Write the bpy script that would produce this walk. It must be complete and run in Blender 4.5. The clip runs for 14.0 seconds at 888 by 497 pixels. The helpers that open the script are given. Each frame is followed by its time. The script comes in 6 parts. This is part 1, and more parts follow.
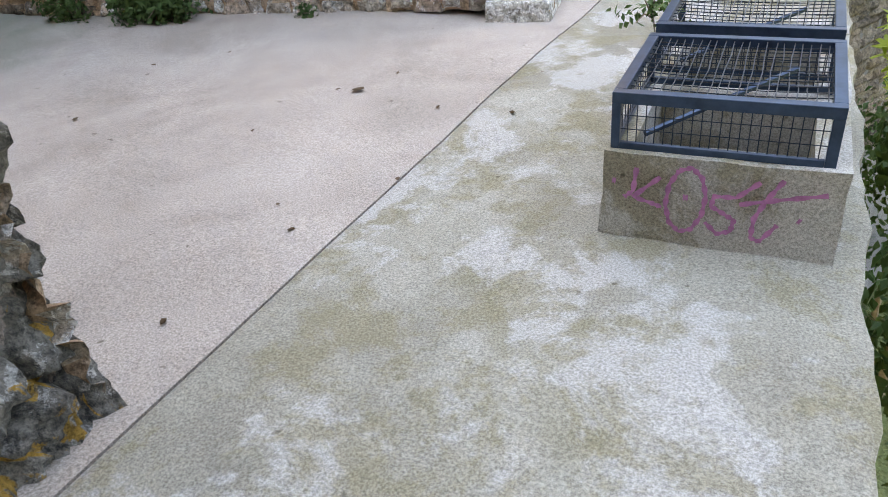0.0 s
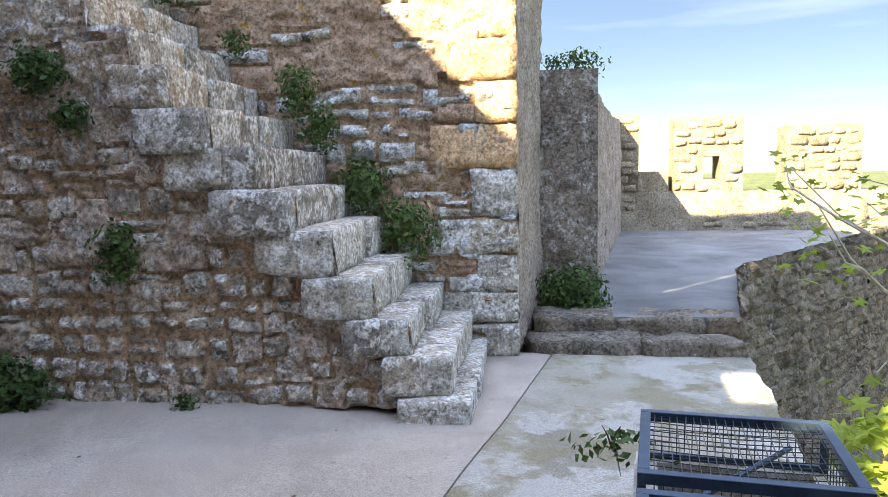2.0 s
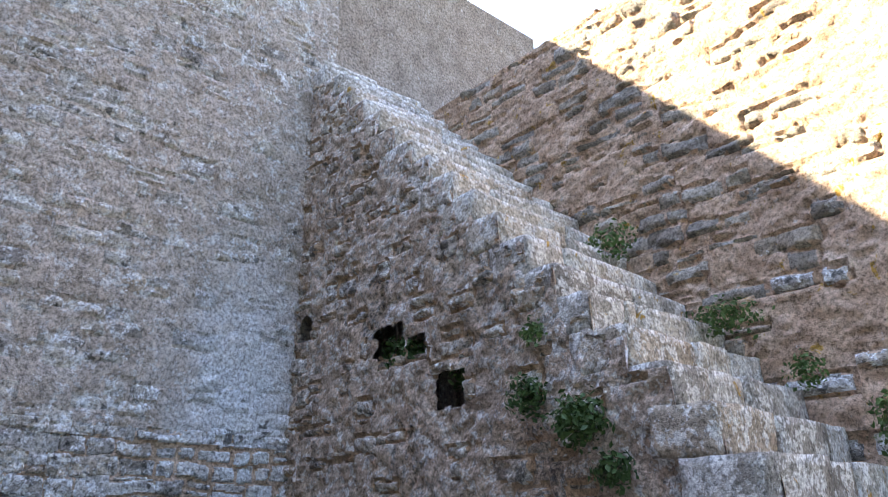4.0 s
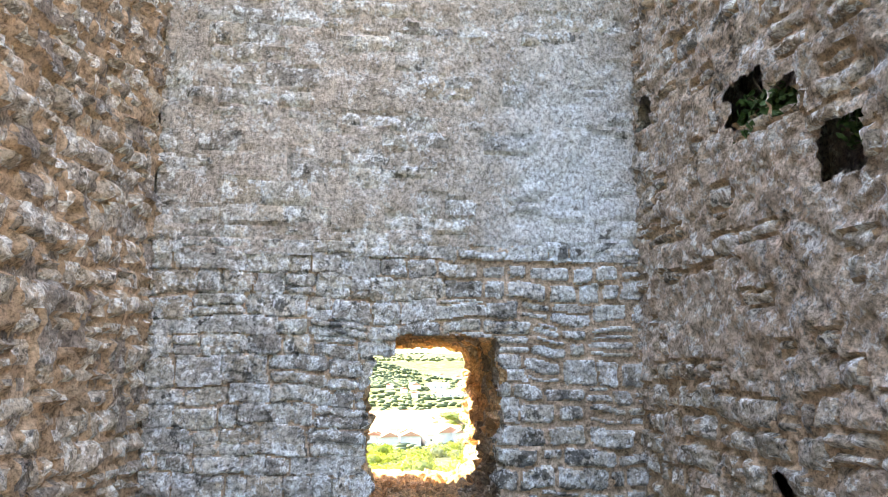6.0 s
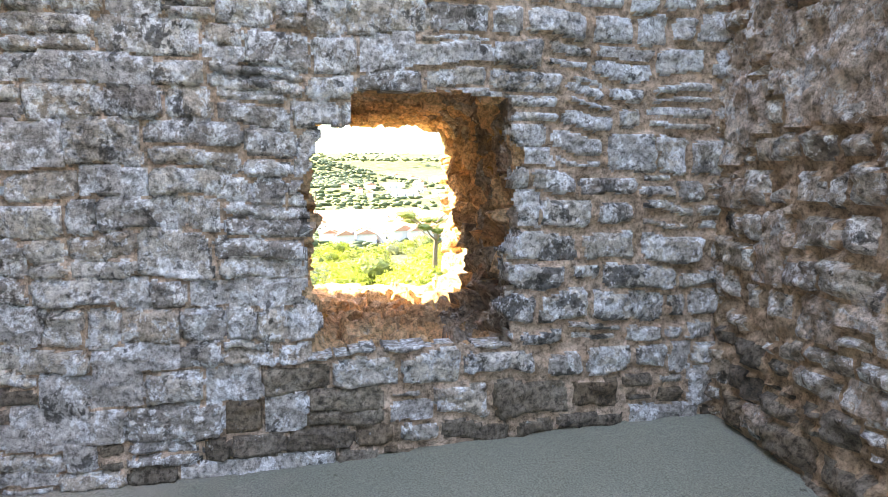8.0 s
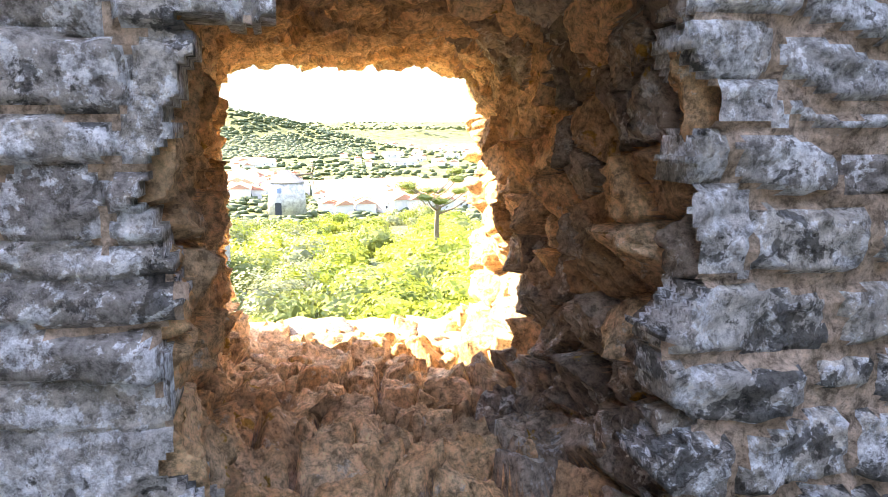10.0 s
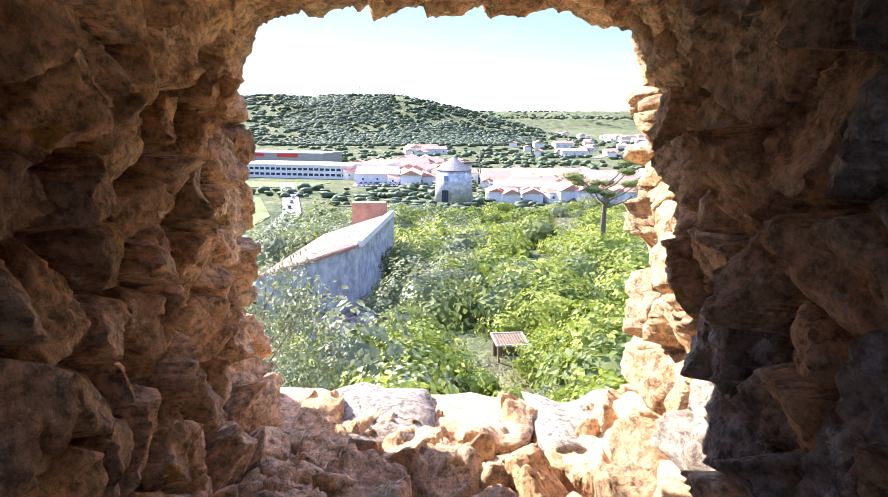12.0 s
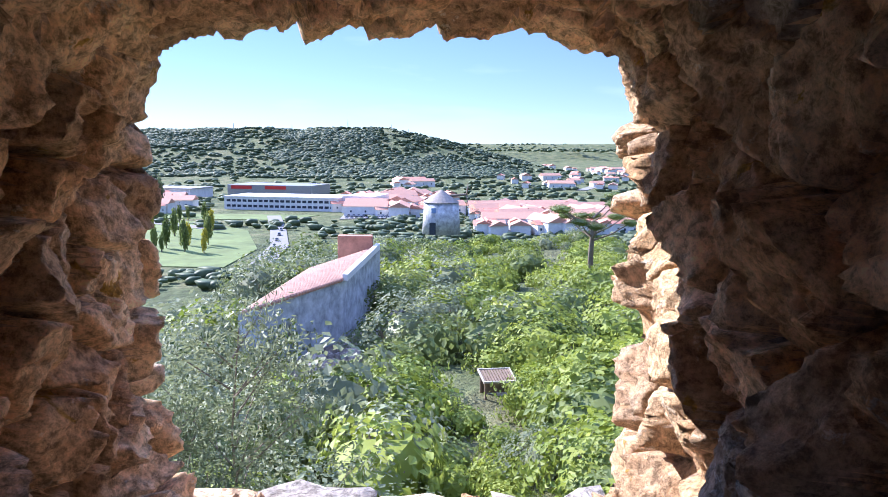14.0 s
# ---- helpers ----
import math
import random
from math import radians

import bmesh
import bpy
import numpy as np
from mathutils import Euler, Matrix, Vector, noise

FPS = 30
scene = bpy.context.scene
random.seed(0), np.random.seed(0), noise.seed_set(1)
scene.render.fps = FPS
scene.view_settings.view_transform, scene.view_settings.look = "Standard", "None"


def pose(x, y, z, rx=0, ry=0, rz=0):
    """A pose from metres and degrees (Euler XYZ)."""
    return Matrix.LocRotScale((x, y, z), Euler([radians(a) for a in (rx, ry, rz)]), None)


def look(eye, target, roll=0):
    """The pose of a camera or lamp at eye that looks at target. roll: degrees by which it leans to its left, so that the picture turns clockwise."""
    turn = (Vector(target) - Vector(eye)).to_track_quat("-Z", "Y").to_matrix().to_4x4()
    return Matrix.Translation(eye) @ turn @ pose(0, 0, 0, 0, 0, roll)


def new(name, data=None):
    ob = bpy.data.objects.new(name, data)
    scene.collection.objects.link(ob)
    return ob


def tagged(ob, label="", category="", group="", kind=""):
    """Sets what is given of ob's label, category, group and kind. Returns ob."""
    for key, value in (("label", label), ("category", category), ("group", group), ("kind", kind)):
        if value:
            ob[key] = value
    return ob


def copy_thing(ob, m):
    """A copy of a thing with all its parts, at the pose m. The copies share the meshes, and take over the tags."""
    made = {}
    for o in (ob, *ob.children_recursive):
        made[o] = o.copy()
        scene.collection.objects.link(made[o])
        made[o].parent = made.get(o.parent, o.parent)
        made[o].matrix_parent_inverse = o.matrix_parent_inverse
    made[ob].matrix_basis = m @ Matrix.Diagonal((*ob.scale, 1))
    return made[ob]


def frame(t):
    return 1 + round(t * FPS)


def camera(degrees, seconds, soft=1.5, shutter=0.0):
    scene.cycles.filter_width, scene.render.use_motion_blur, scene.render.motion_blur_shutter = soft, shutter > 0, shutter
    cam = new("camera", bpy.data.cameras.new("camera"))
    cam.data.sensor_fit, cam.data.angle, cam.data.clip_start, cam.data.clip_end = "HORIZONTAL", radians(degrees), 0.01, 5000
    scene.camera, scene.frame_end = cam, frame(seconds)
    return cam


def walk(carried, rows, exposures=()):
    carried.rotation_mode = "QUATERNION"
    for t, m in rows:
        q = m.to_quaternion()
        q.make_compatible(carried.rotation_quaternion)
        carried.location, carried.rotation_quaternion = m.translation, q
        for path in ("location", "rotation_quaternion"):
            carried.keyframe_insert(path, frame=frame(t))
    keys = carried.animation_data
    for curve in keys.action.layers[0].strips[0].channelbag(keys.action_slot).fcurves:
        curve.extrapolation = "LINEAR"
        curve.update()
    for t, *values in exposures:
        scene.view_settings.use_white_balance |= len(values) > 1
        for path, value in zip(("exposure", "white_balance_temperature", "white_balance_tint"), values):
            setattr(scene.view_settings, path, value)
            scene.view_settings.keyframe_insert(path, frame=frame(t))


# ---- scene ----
cam = camera(61.6, 14.0, soft=0.75)
EXPOSURES = [(0.0, 4.3, 10800, 4), (1.5, 4.1, 9900, 5), (2.2, 3.68, 8500, 4), (3.0, 3.45, 7300, 4), (3.7, 3.72, 7500, 6), (5.8, 4.7, 9900, 3), (7.2, 4.72, 10100, 5), (9.5, 4.7, 9700, 9), (10.2, 4.5, 9100, 13), (11.0, 4.0, 7900, 18), (12.0, 3.3, 6500, 18), (12.6, 2.9, 5900, 18), (14.0, 2.7, 5600, 20)]
PATH = [
    (0, (0.055, 0.161, 1.473), (-0.478, 1.767, 0.407), -5.8),
    (0.5, (0.051, 0.217, 1.498), (-0.47, 1.953, 0.653), -4.4),
    (1, (-0.072, 0.409, 1.511), (-0.476, 2.285, 0.945), -3.1),
    (1.5, (-0.205, 0.661, 1.532), (-0.512, 2.601, 1.153), -2.1),
    (2, (-0.307, 0.945, 1.543), (-0.561, 2.917, 1.332), -1.0),
    (2.5, (-0.428, 1.204, 1.564), (-0.762, 3.176, 1.52), -2.0),
    (3, (-0.555, 1.466, 1.603), (-1.239, 3.333, 1.816), -3.0),
    (3.5, (-0.629, 1.702, 1.614), (-1.753, 3.279, 2.114), -0.6),
    (3.7, (-0.637, 1.789, 1.602), (-1.89, 3.214, 2.233), -0.1),
    (5.8, (-1.558, 3.174, 1.587), (-3.484, 3.461, 2.041), 0.7),
    (6, (-1.725, 3.234, 1.598), (-3.68, 3.535, 1.893), 0.2),
    (6.5, (-2.17, 3.306, 1.518), (-4.137, 3.67, 1.526), 0.2),
    (7, (-2.626, 3.411, 1.483), (-4.588, 3.77, 1.338), 0.6),
    (7.2, (-2.831, 3.401, 1.467), (-4.791, 3.757, 1.288), 0.5),
    (9.3, (-5.162, 3.477, 1.457), (-7.078, 3.974, 1.172), 0.4),
    (9.5, (-5.366, 3.544, 1.44), (-7.286, 4.019, 1.145), 0.1),
    (10, (-5.835, 3.715, 1.437), (-7.764, 4.135, 1.118), -0.2),
    (10.5, (-6.252, 3.86, 1.428), (-8.196, 4.168, 1.075), 0.8),
    (11, (-6.62, 3.941, 1.415), (-8.573, 4.131, 1.031), 0.7),
    (11.5, (-6.901, 4.025, 1.414), (-8.862, 4.077, 1.027), 0.4),
    (12, (-7.123, 4.074, 1.41), (-9.092, 4.056, 1.062), 0.4),
    (12.5, (-7.316, 4.079, 1.412), (-9.291, 4.111, 1.101), -0.6),
    (13, (-7.437, 4.133, 1.427), (-9.416, 4.194, 1.139), 0.9),
    (13.5, (-7.537, 4.173, 1.432), (-9.516, 4.217, 1.143), 1.4),
    (14, (-7.569, 4.173, 1.438), (-9.551, 4.186, 1.175), 0.4),
]
walk(cam, [(t, look(eye, target, roll)) for t, eye, target, roll in PATH], EXPOSURES)

# ---- world, sun ----
SUN_AZ, SUN_EL = 52.0, 33.4
sx, sy, sz = -math.cos(radians(SUN_AZ)) * math.cos(radians(SUN_EL)), -math.sin(radians(SUN_AZ)) * math.cos(radians(SUN_EL)), math.sin(radians(SUN_EL))
world = bpy.data.worlds.new("sky")
scene.world = world
world.use_nodes = True
wn, wl = world.node_tree.nodes, world.node_tree.links
wn.clear()
w_out, w_bg, w_sky = wn.new("ShaderNodeOutputWorld"), wn.new("ShaderNodeBackground"), wn.new("ShaderNodeTexSky")
w_sky.sky_type, w_sky.sun_disc = "NISHITA", False
w_sky.sun_elevation, w_sky.sun_rotation = radians(SUN_EL), math.atan2(sx, sy)
w_sky.altitude, w_sky.air_density, w_sky.dust_density, w_sky.ozone_density = 300, 0.8, 0.0, 2.0
w_bg.inputs["Strength"].default_value = 0.1
# thin high cloud streaks
w_co, w_map, w_no, w_ra, w_mix = (wn.new("ShaderNodeTexCoord"), wn.new("ShaderNodeMapping"), wn.new("ShaderNodeTexNoise"), wn.new("ShaderNodeValToRGB"), wn.new("ShaderNodeMix"))
w_map.inputs["Scale"].default_value = (1.0, 1.6, 9.0)
w_map.inputs["Rotation"].default_value = (radians(4), 0, 0)
w_no.inputs["Scale"].default_value, w_no.inputs["Detail"].default_value = 2.6, 6
w_ra.color_ramp.elements[0].position, w_ra.color_ramp.elements[1].position = 0.52, 0.8
w_ra.color_ramp.elements[1].color = (0.55, 0.55, 0.55, 1)
w_mix.data_type = "RGBA"
w_mix.inputs[7].default_value = (3.6, 3.9, 4.3, 1)
wl.new(w_co.outputs["Generated"], w_map.inputs["Vector"])
wl.new(w_map.outputs["Vector"], w_no.inputs["Vector"])
wl.new(w_no.outputs["Fac"], w_ra.inputs["Fac"])
wl.new(w_ra.outputs["Color"], w_mix.inputs[0])
w_gam, w_sat = wn.new("ShaderNodeGamma"), wn.new("ShaderNodeHueSaturation")
w_gam.inputs["Gamma"].default_value, w_sat.inputs["Saturation"].default_value = 0.6, 1.35
w_sat.inputs["Hue"].default_value = 0.52
wl.new(w_sky.outputs["Color"], w_gam.inputs["Color"])
wl.new(w_gam.outputs["Color"], w_sat.inputs["Color"])
wl.new(w_sat.outputs["Color"], w_mix.inputs[6])
# sky gain by elevation, added: brighter overhead to fill the court, dimmer low down
w_sep, w_zenith, w_mul = wn.new("ShaderNodeSeparateXYZ"), wn.new("ShaderNodeValToRGB"), wn.new("ShaderNodeMix")
w_zenith.color_ramp.interpolation = "EASE"
w_zenith.color_ramp.elements[0].position, w_zenith.color_ramp.elements[1].position = 0.26, 0.8
w_zenith.color_ramp.elements[0].color, w_zenith.color_ramp.elements[1].color = (0.31, 0.36, 0.41, 1), (1.85, 1.75, 1.65, 1)
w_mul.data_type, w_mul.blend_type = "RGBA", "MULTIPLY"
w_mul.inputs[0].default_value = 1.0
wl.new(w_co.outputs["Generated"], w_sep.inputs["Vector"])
wl.new(w_sep.outputs["Z"], w_zenith.inputs["Fac"])
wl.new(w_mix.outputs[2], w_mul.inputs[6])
wl.new(w_zenith.outputs["Color"], w_mul.inputs[7])
# the sky is brighter on the sun's side
w_dot, w_glow, w_mul2 = wn.new("ShaderNodeVectorMath"), wn.new("ShaderNodeMapRange"), wn.new("ShaderNodeMix")
w_dot.operation = "DOT_PRODUCT"
w_dot.inputs[1].default_value = (sx, sy, sz)
w_glow.inputs["From Min"].default_value, w_glow.inputs["From Max"].default_value = -0.6, 1.0
w_glow.inputs["To Min"].default_value, w_glow.inputs["To Max"].default_value = 0.72, 1.75
w_mul2.data_type, w_mul2.blend_type = "RGBA", "MULTIPLY"
w_mul2.inputs[0].default_value = 1.0
wl.new(w_co.outputs["Generated"], w_dot.inputs[0])
wl.new(w_dot.outputs["Value"], w_glow.inputs["Value"])
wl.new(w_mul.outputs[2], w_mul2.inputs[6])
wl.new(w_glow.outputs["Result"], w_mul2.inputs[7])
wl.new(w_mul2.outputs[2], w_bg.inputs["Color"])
wl.new(w_bg.outputs["Background"], w_out.inputs["Surface"])

sun = new("sun", bpy.data.lights.new("sun", "SUN"))
sun.data.energy, sun.data.angle, sun.data.color = 2.1, radians(0.53), (1.0, 0.93, 0.82)
sun.matrix_world = look((sx * 60, sy * 60, sz * 60), (0, 0, 0))

# ---- materials ----
def ramp(nt, stops, fac):
    r = nt.nodes.new("ShaderNodeValToRGB")
    el = r.color_ramp.elements
    while len(el) < len(stops):
        el.new(0.5)
    for e, (p, c) in zip(el, stops):
        e.position, e.color = p, (*c, 1) if len(c) == 3 else c
    nt.links.new(fac, r.inputs["Fac"])
    return r.outputs["Color"]


def noise_tex(nt, scale, detail=6.0, rough=0.6, vec=None, dist=0.0):
    n = nt.nodes.new("ShaderNodeTexNoise")
    n.inputs["Scale"].default_value, n.inputs["Detail"].default_value = scale, detail
    n.inputs["Roughness"].default_value, n.inputs["Distortion"].default_value = rough, dist
    if vec is not None:
        nt.links.new(vec, n.inputs["Vector"])
    return n.outputs["Fac"]


def blend(nt, fac, a, b, mode="MIX"):
    m = nt.nodes.new("ShaderNodeMix")
    m.data_type, m.blend_type = "RGBA", mode
    for sock, v in ((0, fac), (6, a), (7, b)):
        if isinstance(v, (int, float)):
            m.inputs[sock].default_value = v
        elif isinstance(v, tuple):
            m.inputs[sock].default_value = (*v, 1)
        else:
            nt.links.new(v, m.inputs[sock])
    return m.outputs[2]


def blank(name, rough=0.9, metal=0.0):
    m = bpy.data.materials.new(name)
    m.use_nodes = True
    nt = m.node_tree
    p = nt.nodes["Principled BSDF"]
    p.inputs["Roughness"].default_value, p.inputs["Metallic"].default_value = rough, metal
    p.inputs["Specular IOR Level"].default_value = 0.25
    geo = nt.nodes.new("ShaderNodeNewGeometry")
    return m, nt, p, geo.outputs["Position"]


def bump(nt, p, height, strength=0.5, dist=0.01):
    b = nt.nodes.new("ShaderNodeBump")
    b.inputs["Strength"].default_value, b.inputs["Distance"].default_value = strength, dist
    nt.links.new(height, b.inputs["Height"])
    nt.links.new(b.outputs["Normal"], p.inputs["Normal"])


def stone(name, dark, mid, light, lichen=(0.62, 0.62, 0.58), lichen_at=0.56, black_at=0.66, orange=0.0, rnd=True, bump_d=0.012, black=(0.035, 0.033, 0.03), island=False, pit=0.75, wash=None, crust=0.0):
    """Weathered stone: three tones, pale lichen, black crust, a little orange lichen."""
    m, nt, p, pos = blank(name)
    c = ramp(nt, [(0.3, dark), (0.5, mid), (0.7, light)], noise_tex(nt, 4.0, 8, 0.62))
    nt.links.new(pos, c.node.inputs["Fac"].links[0].from_node.inputs["Vector"])
    if rnd:
        if island:
            rn = nt.nodes.new("ShaderNodeNewGeometry").outputs["Random Per Island"]
        else:
            rn = nt.nodes.new("ShaderNodeObjectInfo").outputs["Random"]
        tint = ramp(nt, [(0.0, (0.62, 0.58, 0.55)), (0.35, (0.95, 0.93, 0.9)), (0.7, (1.12, 1.08, 1.0)), (1.0, (0.9, 0.78, 0.66))], rn)
        c = blend(nt, 1.0, c, tint, "MULTIPLY")
    big = noise_tex(nt, 1.3, 5, 0.6, pos)
    spots = noise_tex(nt, 26.0, 7, 0.7, pos)
    spots2 = noise_tex(nt, 9.0, 8, 0.72, pos)
    lm = ramp(nt, [(lichen_at, (0, 0, 0)), (lichen_at + 0.025, (0.9, 0.9, 0.9))], blend(nt, 0.35, spots2, spots))
    c = blend(nt, lm, c, lichen)
    if wash:
        # remains of a pale limewash with a ragged rim
        off = nt.nodes.new("ShaderNodeVectorMath")
        off.operation = "SUBTRACT"
        off.inputs[1].default_value = wash[0]
        nt.links.new(pos, off.inputs[0])
        shp = nt.nodes.new("ShaderNodeVectorMath")
        shp.operation = "MULTIPLY"
        shp.inputs[1].default_value = wash[1]
        nt.links.new(off.outputs[0], shp.inputs[0])
        far_ = nt.nodes.new("ShaderNodeVectorMath")
        far_.operation = "LENGTH"
        nt.links.new(shp.outputs[0], far_.inputs[0])
        rag = nt.nodes.new("ShaderNodeMath")
        rag.operation = "MULTIPLY_ADD"
        rag.inputs[1].default_value = 1.1
        nt.links.new(noise_tex(nt, 2.6, 9, 0.68, pos, 0.3), rag.inputs[0])
        nt.links.new(far_.outputs["Value"], rag.inputs[2])
        c = blend(nt, ramp(nt, [(0.36, (0.8, 0.8, 0.8)), (0.62, (0, 0, 0))], blend(nt, 0.5, (0.0, 0.0, 0.0), rag.outputs[0])), c, wash[2])
    bm_ = ramp(nt, [(black_at - 0.1, (0, 0, 0)), (black_at, (0.85, 0.85, 0.85))], blend(nt, 0.45, spots, big))
    c = blend(nt, bm_, c, black)
    if crust:
        # sharp-edged black crust
        cm = ramp(nt, [(crust, (0, 0, 0)), (crust + 0.02, (0.8, 0.8, 0.8))], noise_tex(nt, 6.5, 10, 0.7, pos, 0.25))
        c = blend(nt, cm, c, (0.06, 0.057, 0.052))
    if orange:
        om = ramp(nt, [(0.66 - orange, (0, 0, 0)), (0.69 - orange, (1, 1, 1))], noise_tex(nt, 6.0, 6, 0.65, pos, 0.6))
        c = blend(nt, om, c, (0.42, 0.25, 0.06))
    c = blend(nt, 0.85, c, ramp(nt, [(0.39, (0.32, 0.31, 0.3)), (0.5, (1.0, 1.0, 1.0)), (0.62, (1.55, 1.55, 1.55))], noise_tex(nt, 34, 7, 0.78, pos)), "MULTIPLY")
    pits = ramp(nt, [(0.36, (0.16, 0.15, 0.14)), (0.43, (1, 1, 1))], noise_tex(nt, 21, 8, 0.75, pos, 0.5))
    c = blend(nt, pit, c, pits, "MULTIPLY")
    nt.links.new(c, p.inputs["Base Color"])
    bump(nt, p, blend(nt, 0.5, spots, noise_tex(nt, 70, 6, 0.7, pos)), 1.0, bump_d * 2)
    return m


M_GREY = stone("grey_limestone", (0.3, 0.285, 0.275), (0.46, 0.45, 0.44), (0.6, 0.595, 0.585), (0.74, 0.76, 0.78), 0.5, 0.64, crust=0.585, wash=((-7.1, 5.1, 2.75), (0.5, 0.85, 0.42), (0.68, 0.73, 0.78)))
M_GREY2_I = stone("grey_limestone_course", (0.3, 0.28, 0.265), (0.45, 0.435, 0.42), (0.58, 0.57, 0.555), (0.7, 0.72, 0.74), 0.51, 0.66, island=True, crust=0.6, wash=((-7.1, 5.1, 2.75), (0.5, 0.85, 0.42), (0.68, 0.73, 0.78)))
M_GREY_C = stone("lichened_grey_coat", (0.3, 0.28, 0.265), (0.45, 0.435, 0.42), (0.58, 0.57, 0.555), (0.7, 0.72, 0.74), 0.51, 0.66, rnd=False, crust=0.6)
M_CRUST = stone("black_crusted_limestone", (0.28, 0.27, 0.265), (0.46, 0.455, 0.45), (0.62, 0.62, 0.62), (0.72, 0.75, 0.78), 0.5, 0.6, crust=0.52)
M_SAND = stone("sandy_pink_mortar", (0.36, 0.26, 0.19), (0.5, 0.38, 0.29), (0.58, 0.46, 0.37), (0.52, 0.5, 0.47), 0.62, 0.72, rnd=False)
M_FLANK = stone("brown_lichened_render", (0.34, 0.26, 0.2), (0.52, 0.415, 0.33), (0.65, 0.55, 0.46), (0.7, 0.69, 0.67), 0.52, 0.64, rnd=False, bump_d=0.018, pit=0.6)
M_MORTAR2 = stone("pinkish_weathered_mortar", (0.33, 0.28, 0.24), (0.45, 0.39, 0.345), (0.54, 0.49, 0.45), (0.6, 0.6, 0.6), 0.53, 0.7, rnd=False, wash=((-7.1, 5.1, 2.75), (0.5, 0.85, 0.42), (0.68, 0.73, 0.78)))
M_TAN = stone("tan_earth_mortar", (0.3, 0.21, 0.14), (0.43, 0.31, 0.215), (0.52, 0.395, 0.29), (0.5, 0.46, 0.4), 0.64, 0.74, rnd=False, pit=0.5)
M_BLOTCH = stone("blotched_flank_stone", (0.26, 0.225, 0.195), (0.42, 0.38, 0.34), (0.56, 0.52, 0.475), (0.72, 0.72, 0.7), 0.51, 0.64, island=True, crust=0.6)
M_FOOT = stone("dark_damp_and_shade_stone", (0.13, 0.11, 0.09), (0.23, 0.2, 0.17), (0.34, 0.31, 0.27), (0.58, 0.59, 0.58), 0.6, 0.6)
# rubble of the retaining wall, its deep shade put into the colour
M_SHADE_RUBBLE = stone("rubble_darkened_for_shade", (0.1, 0.085, 0.07), (0.17, 0.15, 0.125), (0.26, 0.235, 0.2), (0.4, 0.4, 0.38), 0.62, 0.6, island=True)
M_SOOT = stone("blackened_jamb_stone", (0.2, 0.165, 0.14), (0.36, 0.305, 0.26), (0.52, 0.455, 0.395), (0.58, 0.55, 0.51), 0.54, 0.67, 0.02, pit=0.25, bump_d=0.013)
M_PIER = stone("lichen_blotched_rubble", (0.1, 0.095, 0.085), (0.2, 0.19, 0.17), (0.32, 0.31, 0.28), (0.58, 0.58, 0.56), 0.53, 0.62, 0.07, rnd=False, bump_d=0.02)
M_GREY_I = stone("grey_limestone_rubble", (0.22, 0.195, 0.17), (0.35, 0.32, 0.285), (0.47, 0.44, 0.4), (0.52, 0.51, 0.48), 0.58, 0.66, 0.02, island=True)
M_MORTAR = stone("weathered_lime_mortar", (0.27, 0.22, 0.18), (0.37, 0.31, 0.26), (0.46, 0.4, 0.35), (0.52, 0.5, 0.47), 0.58, 0.69, rnd=False)
M_RENDER = stone("eroded_pink_lime_render", (0.34, 0.225, 0.155), (0.47, 0.33, 0.235), (0.55, 0.415, 0.315), (0.5, 0.46, 0.41), 0.6, 0.74, 0.03, rnd=False)
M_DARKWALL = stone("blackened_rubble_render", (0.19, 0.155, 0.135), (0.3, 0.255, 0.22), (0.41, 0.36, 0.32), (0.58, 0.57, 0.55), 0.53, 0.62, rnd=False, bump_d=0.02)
M_OCHRE = stone("ochre_limestone", (0.52, 0.33, 0.19), (0.7, 0.49, 0.31), (0.8, 0.63, 0.45), (0.68, 0.58, 0.46), 0.58, 0.76, 0.02, pit=0.15, bump_d=0.013)
M_OCHRE_I = stone("ochre_limestone_rubble", (0.52, 0.33, 0.19), (0.7, 0.49, 0.31), (0.8, 0.63, 0.45), (0.68, 0.58, 0.46), 0.6, 0.76, 0.02, island=True, pit=0.15, bump_d=0.013)
M_PALESILL = stone("pale_sill_stone", (0.5, 0.46, 0.4), (0.62, 0.58, 0.52), (0.72, 0.69, 0.63), (0.74, 0.72, 0.68), 0.56, 0.76)
M_ROCK = stone("pinkish_outcrop_rock", (0.22, 0.18, 0.15), (0.34, 0.29, 0.25), (0.45, 0.4, 0.35), (0.5, 0.48, 0.45), 0.58, 0.7)
M_STEP = stone("worn_step_stone", (0.3, 0.285, 0.26), (0.44, 0.42, 0.385), (0.57, 0.55, 0.51), (0.7, 0.69, 0.66), 0.5, 0.68, 0.01)
M_CURTAIN = stone("pale_curtain_wall_stone", (0.2, 0.165, 0.12), (0.3, 0.255, 0.195), (0.4, 0.35, 0.28), (0.42, 0.39, 0.33), 0.58, 0.72, 0.03, island=True)


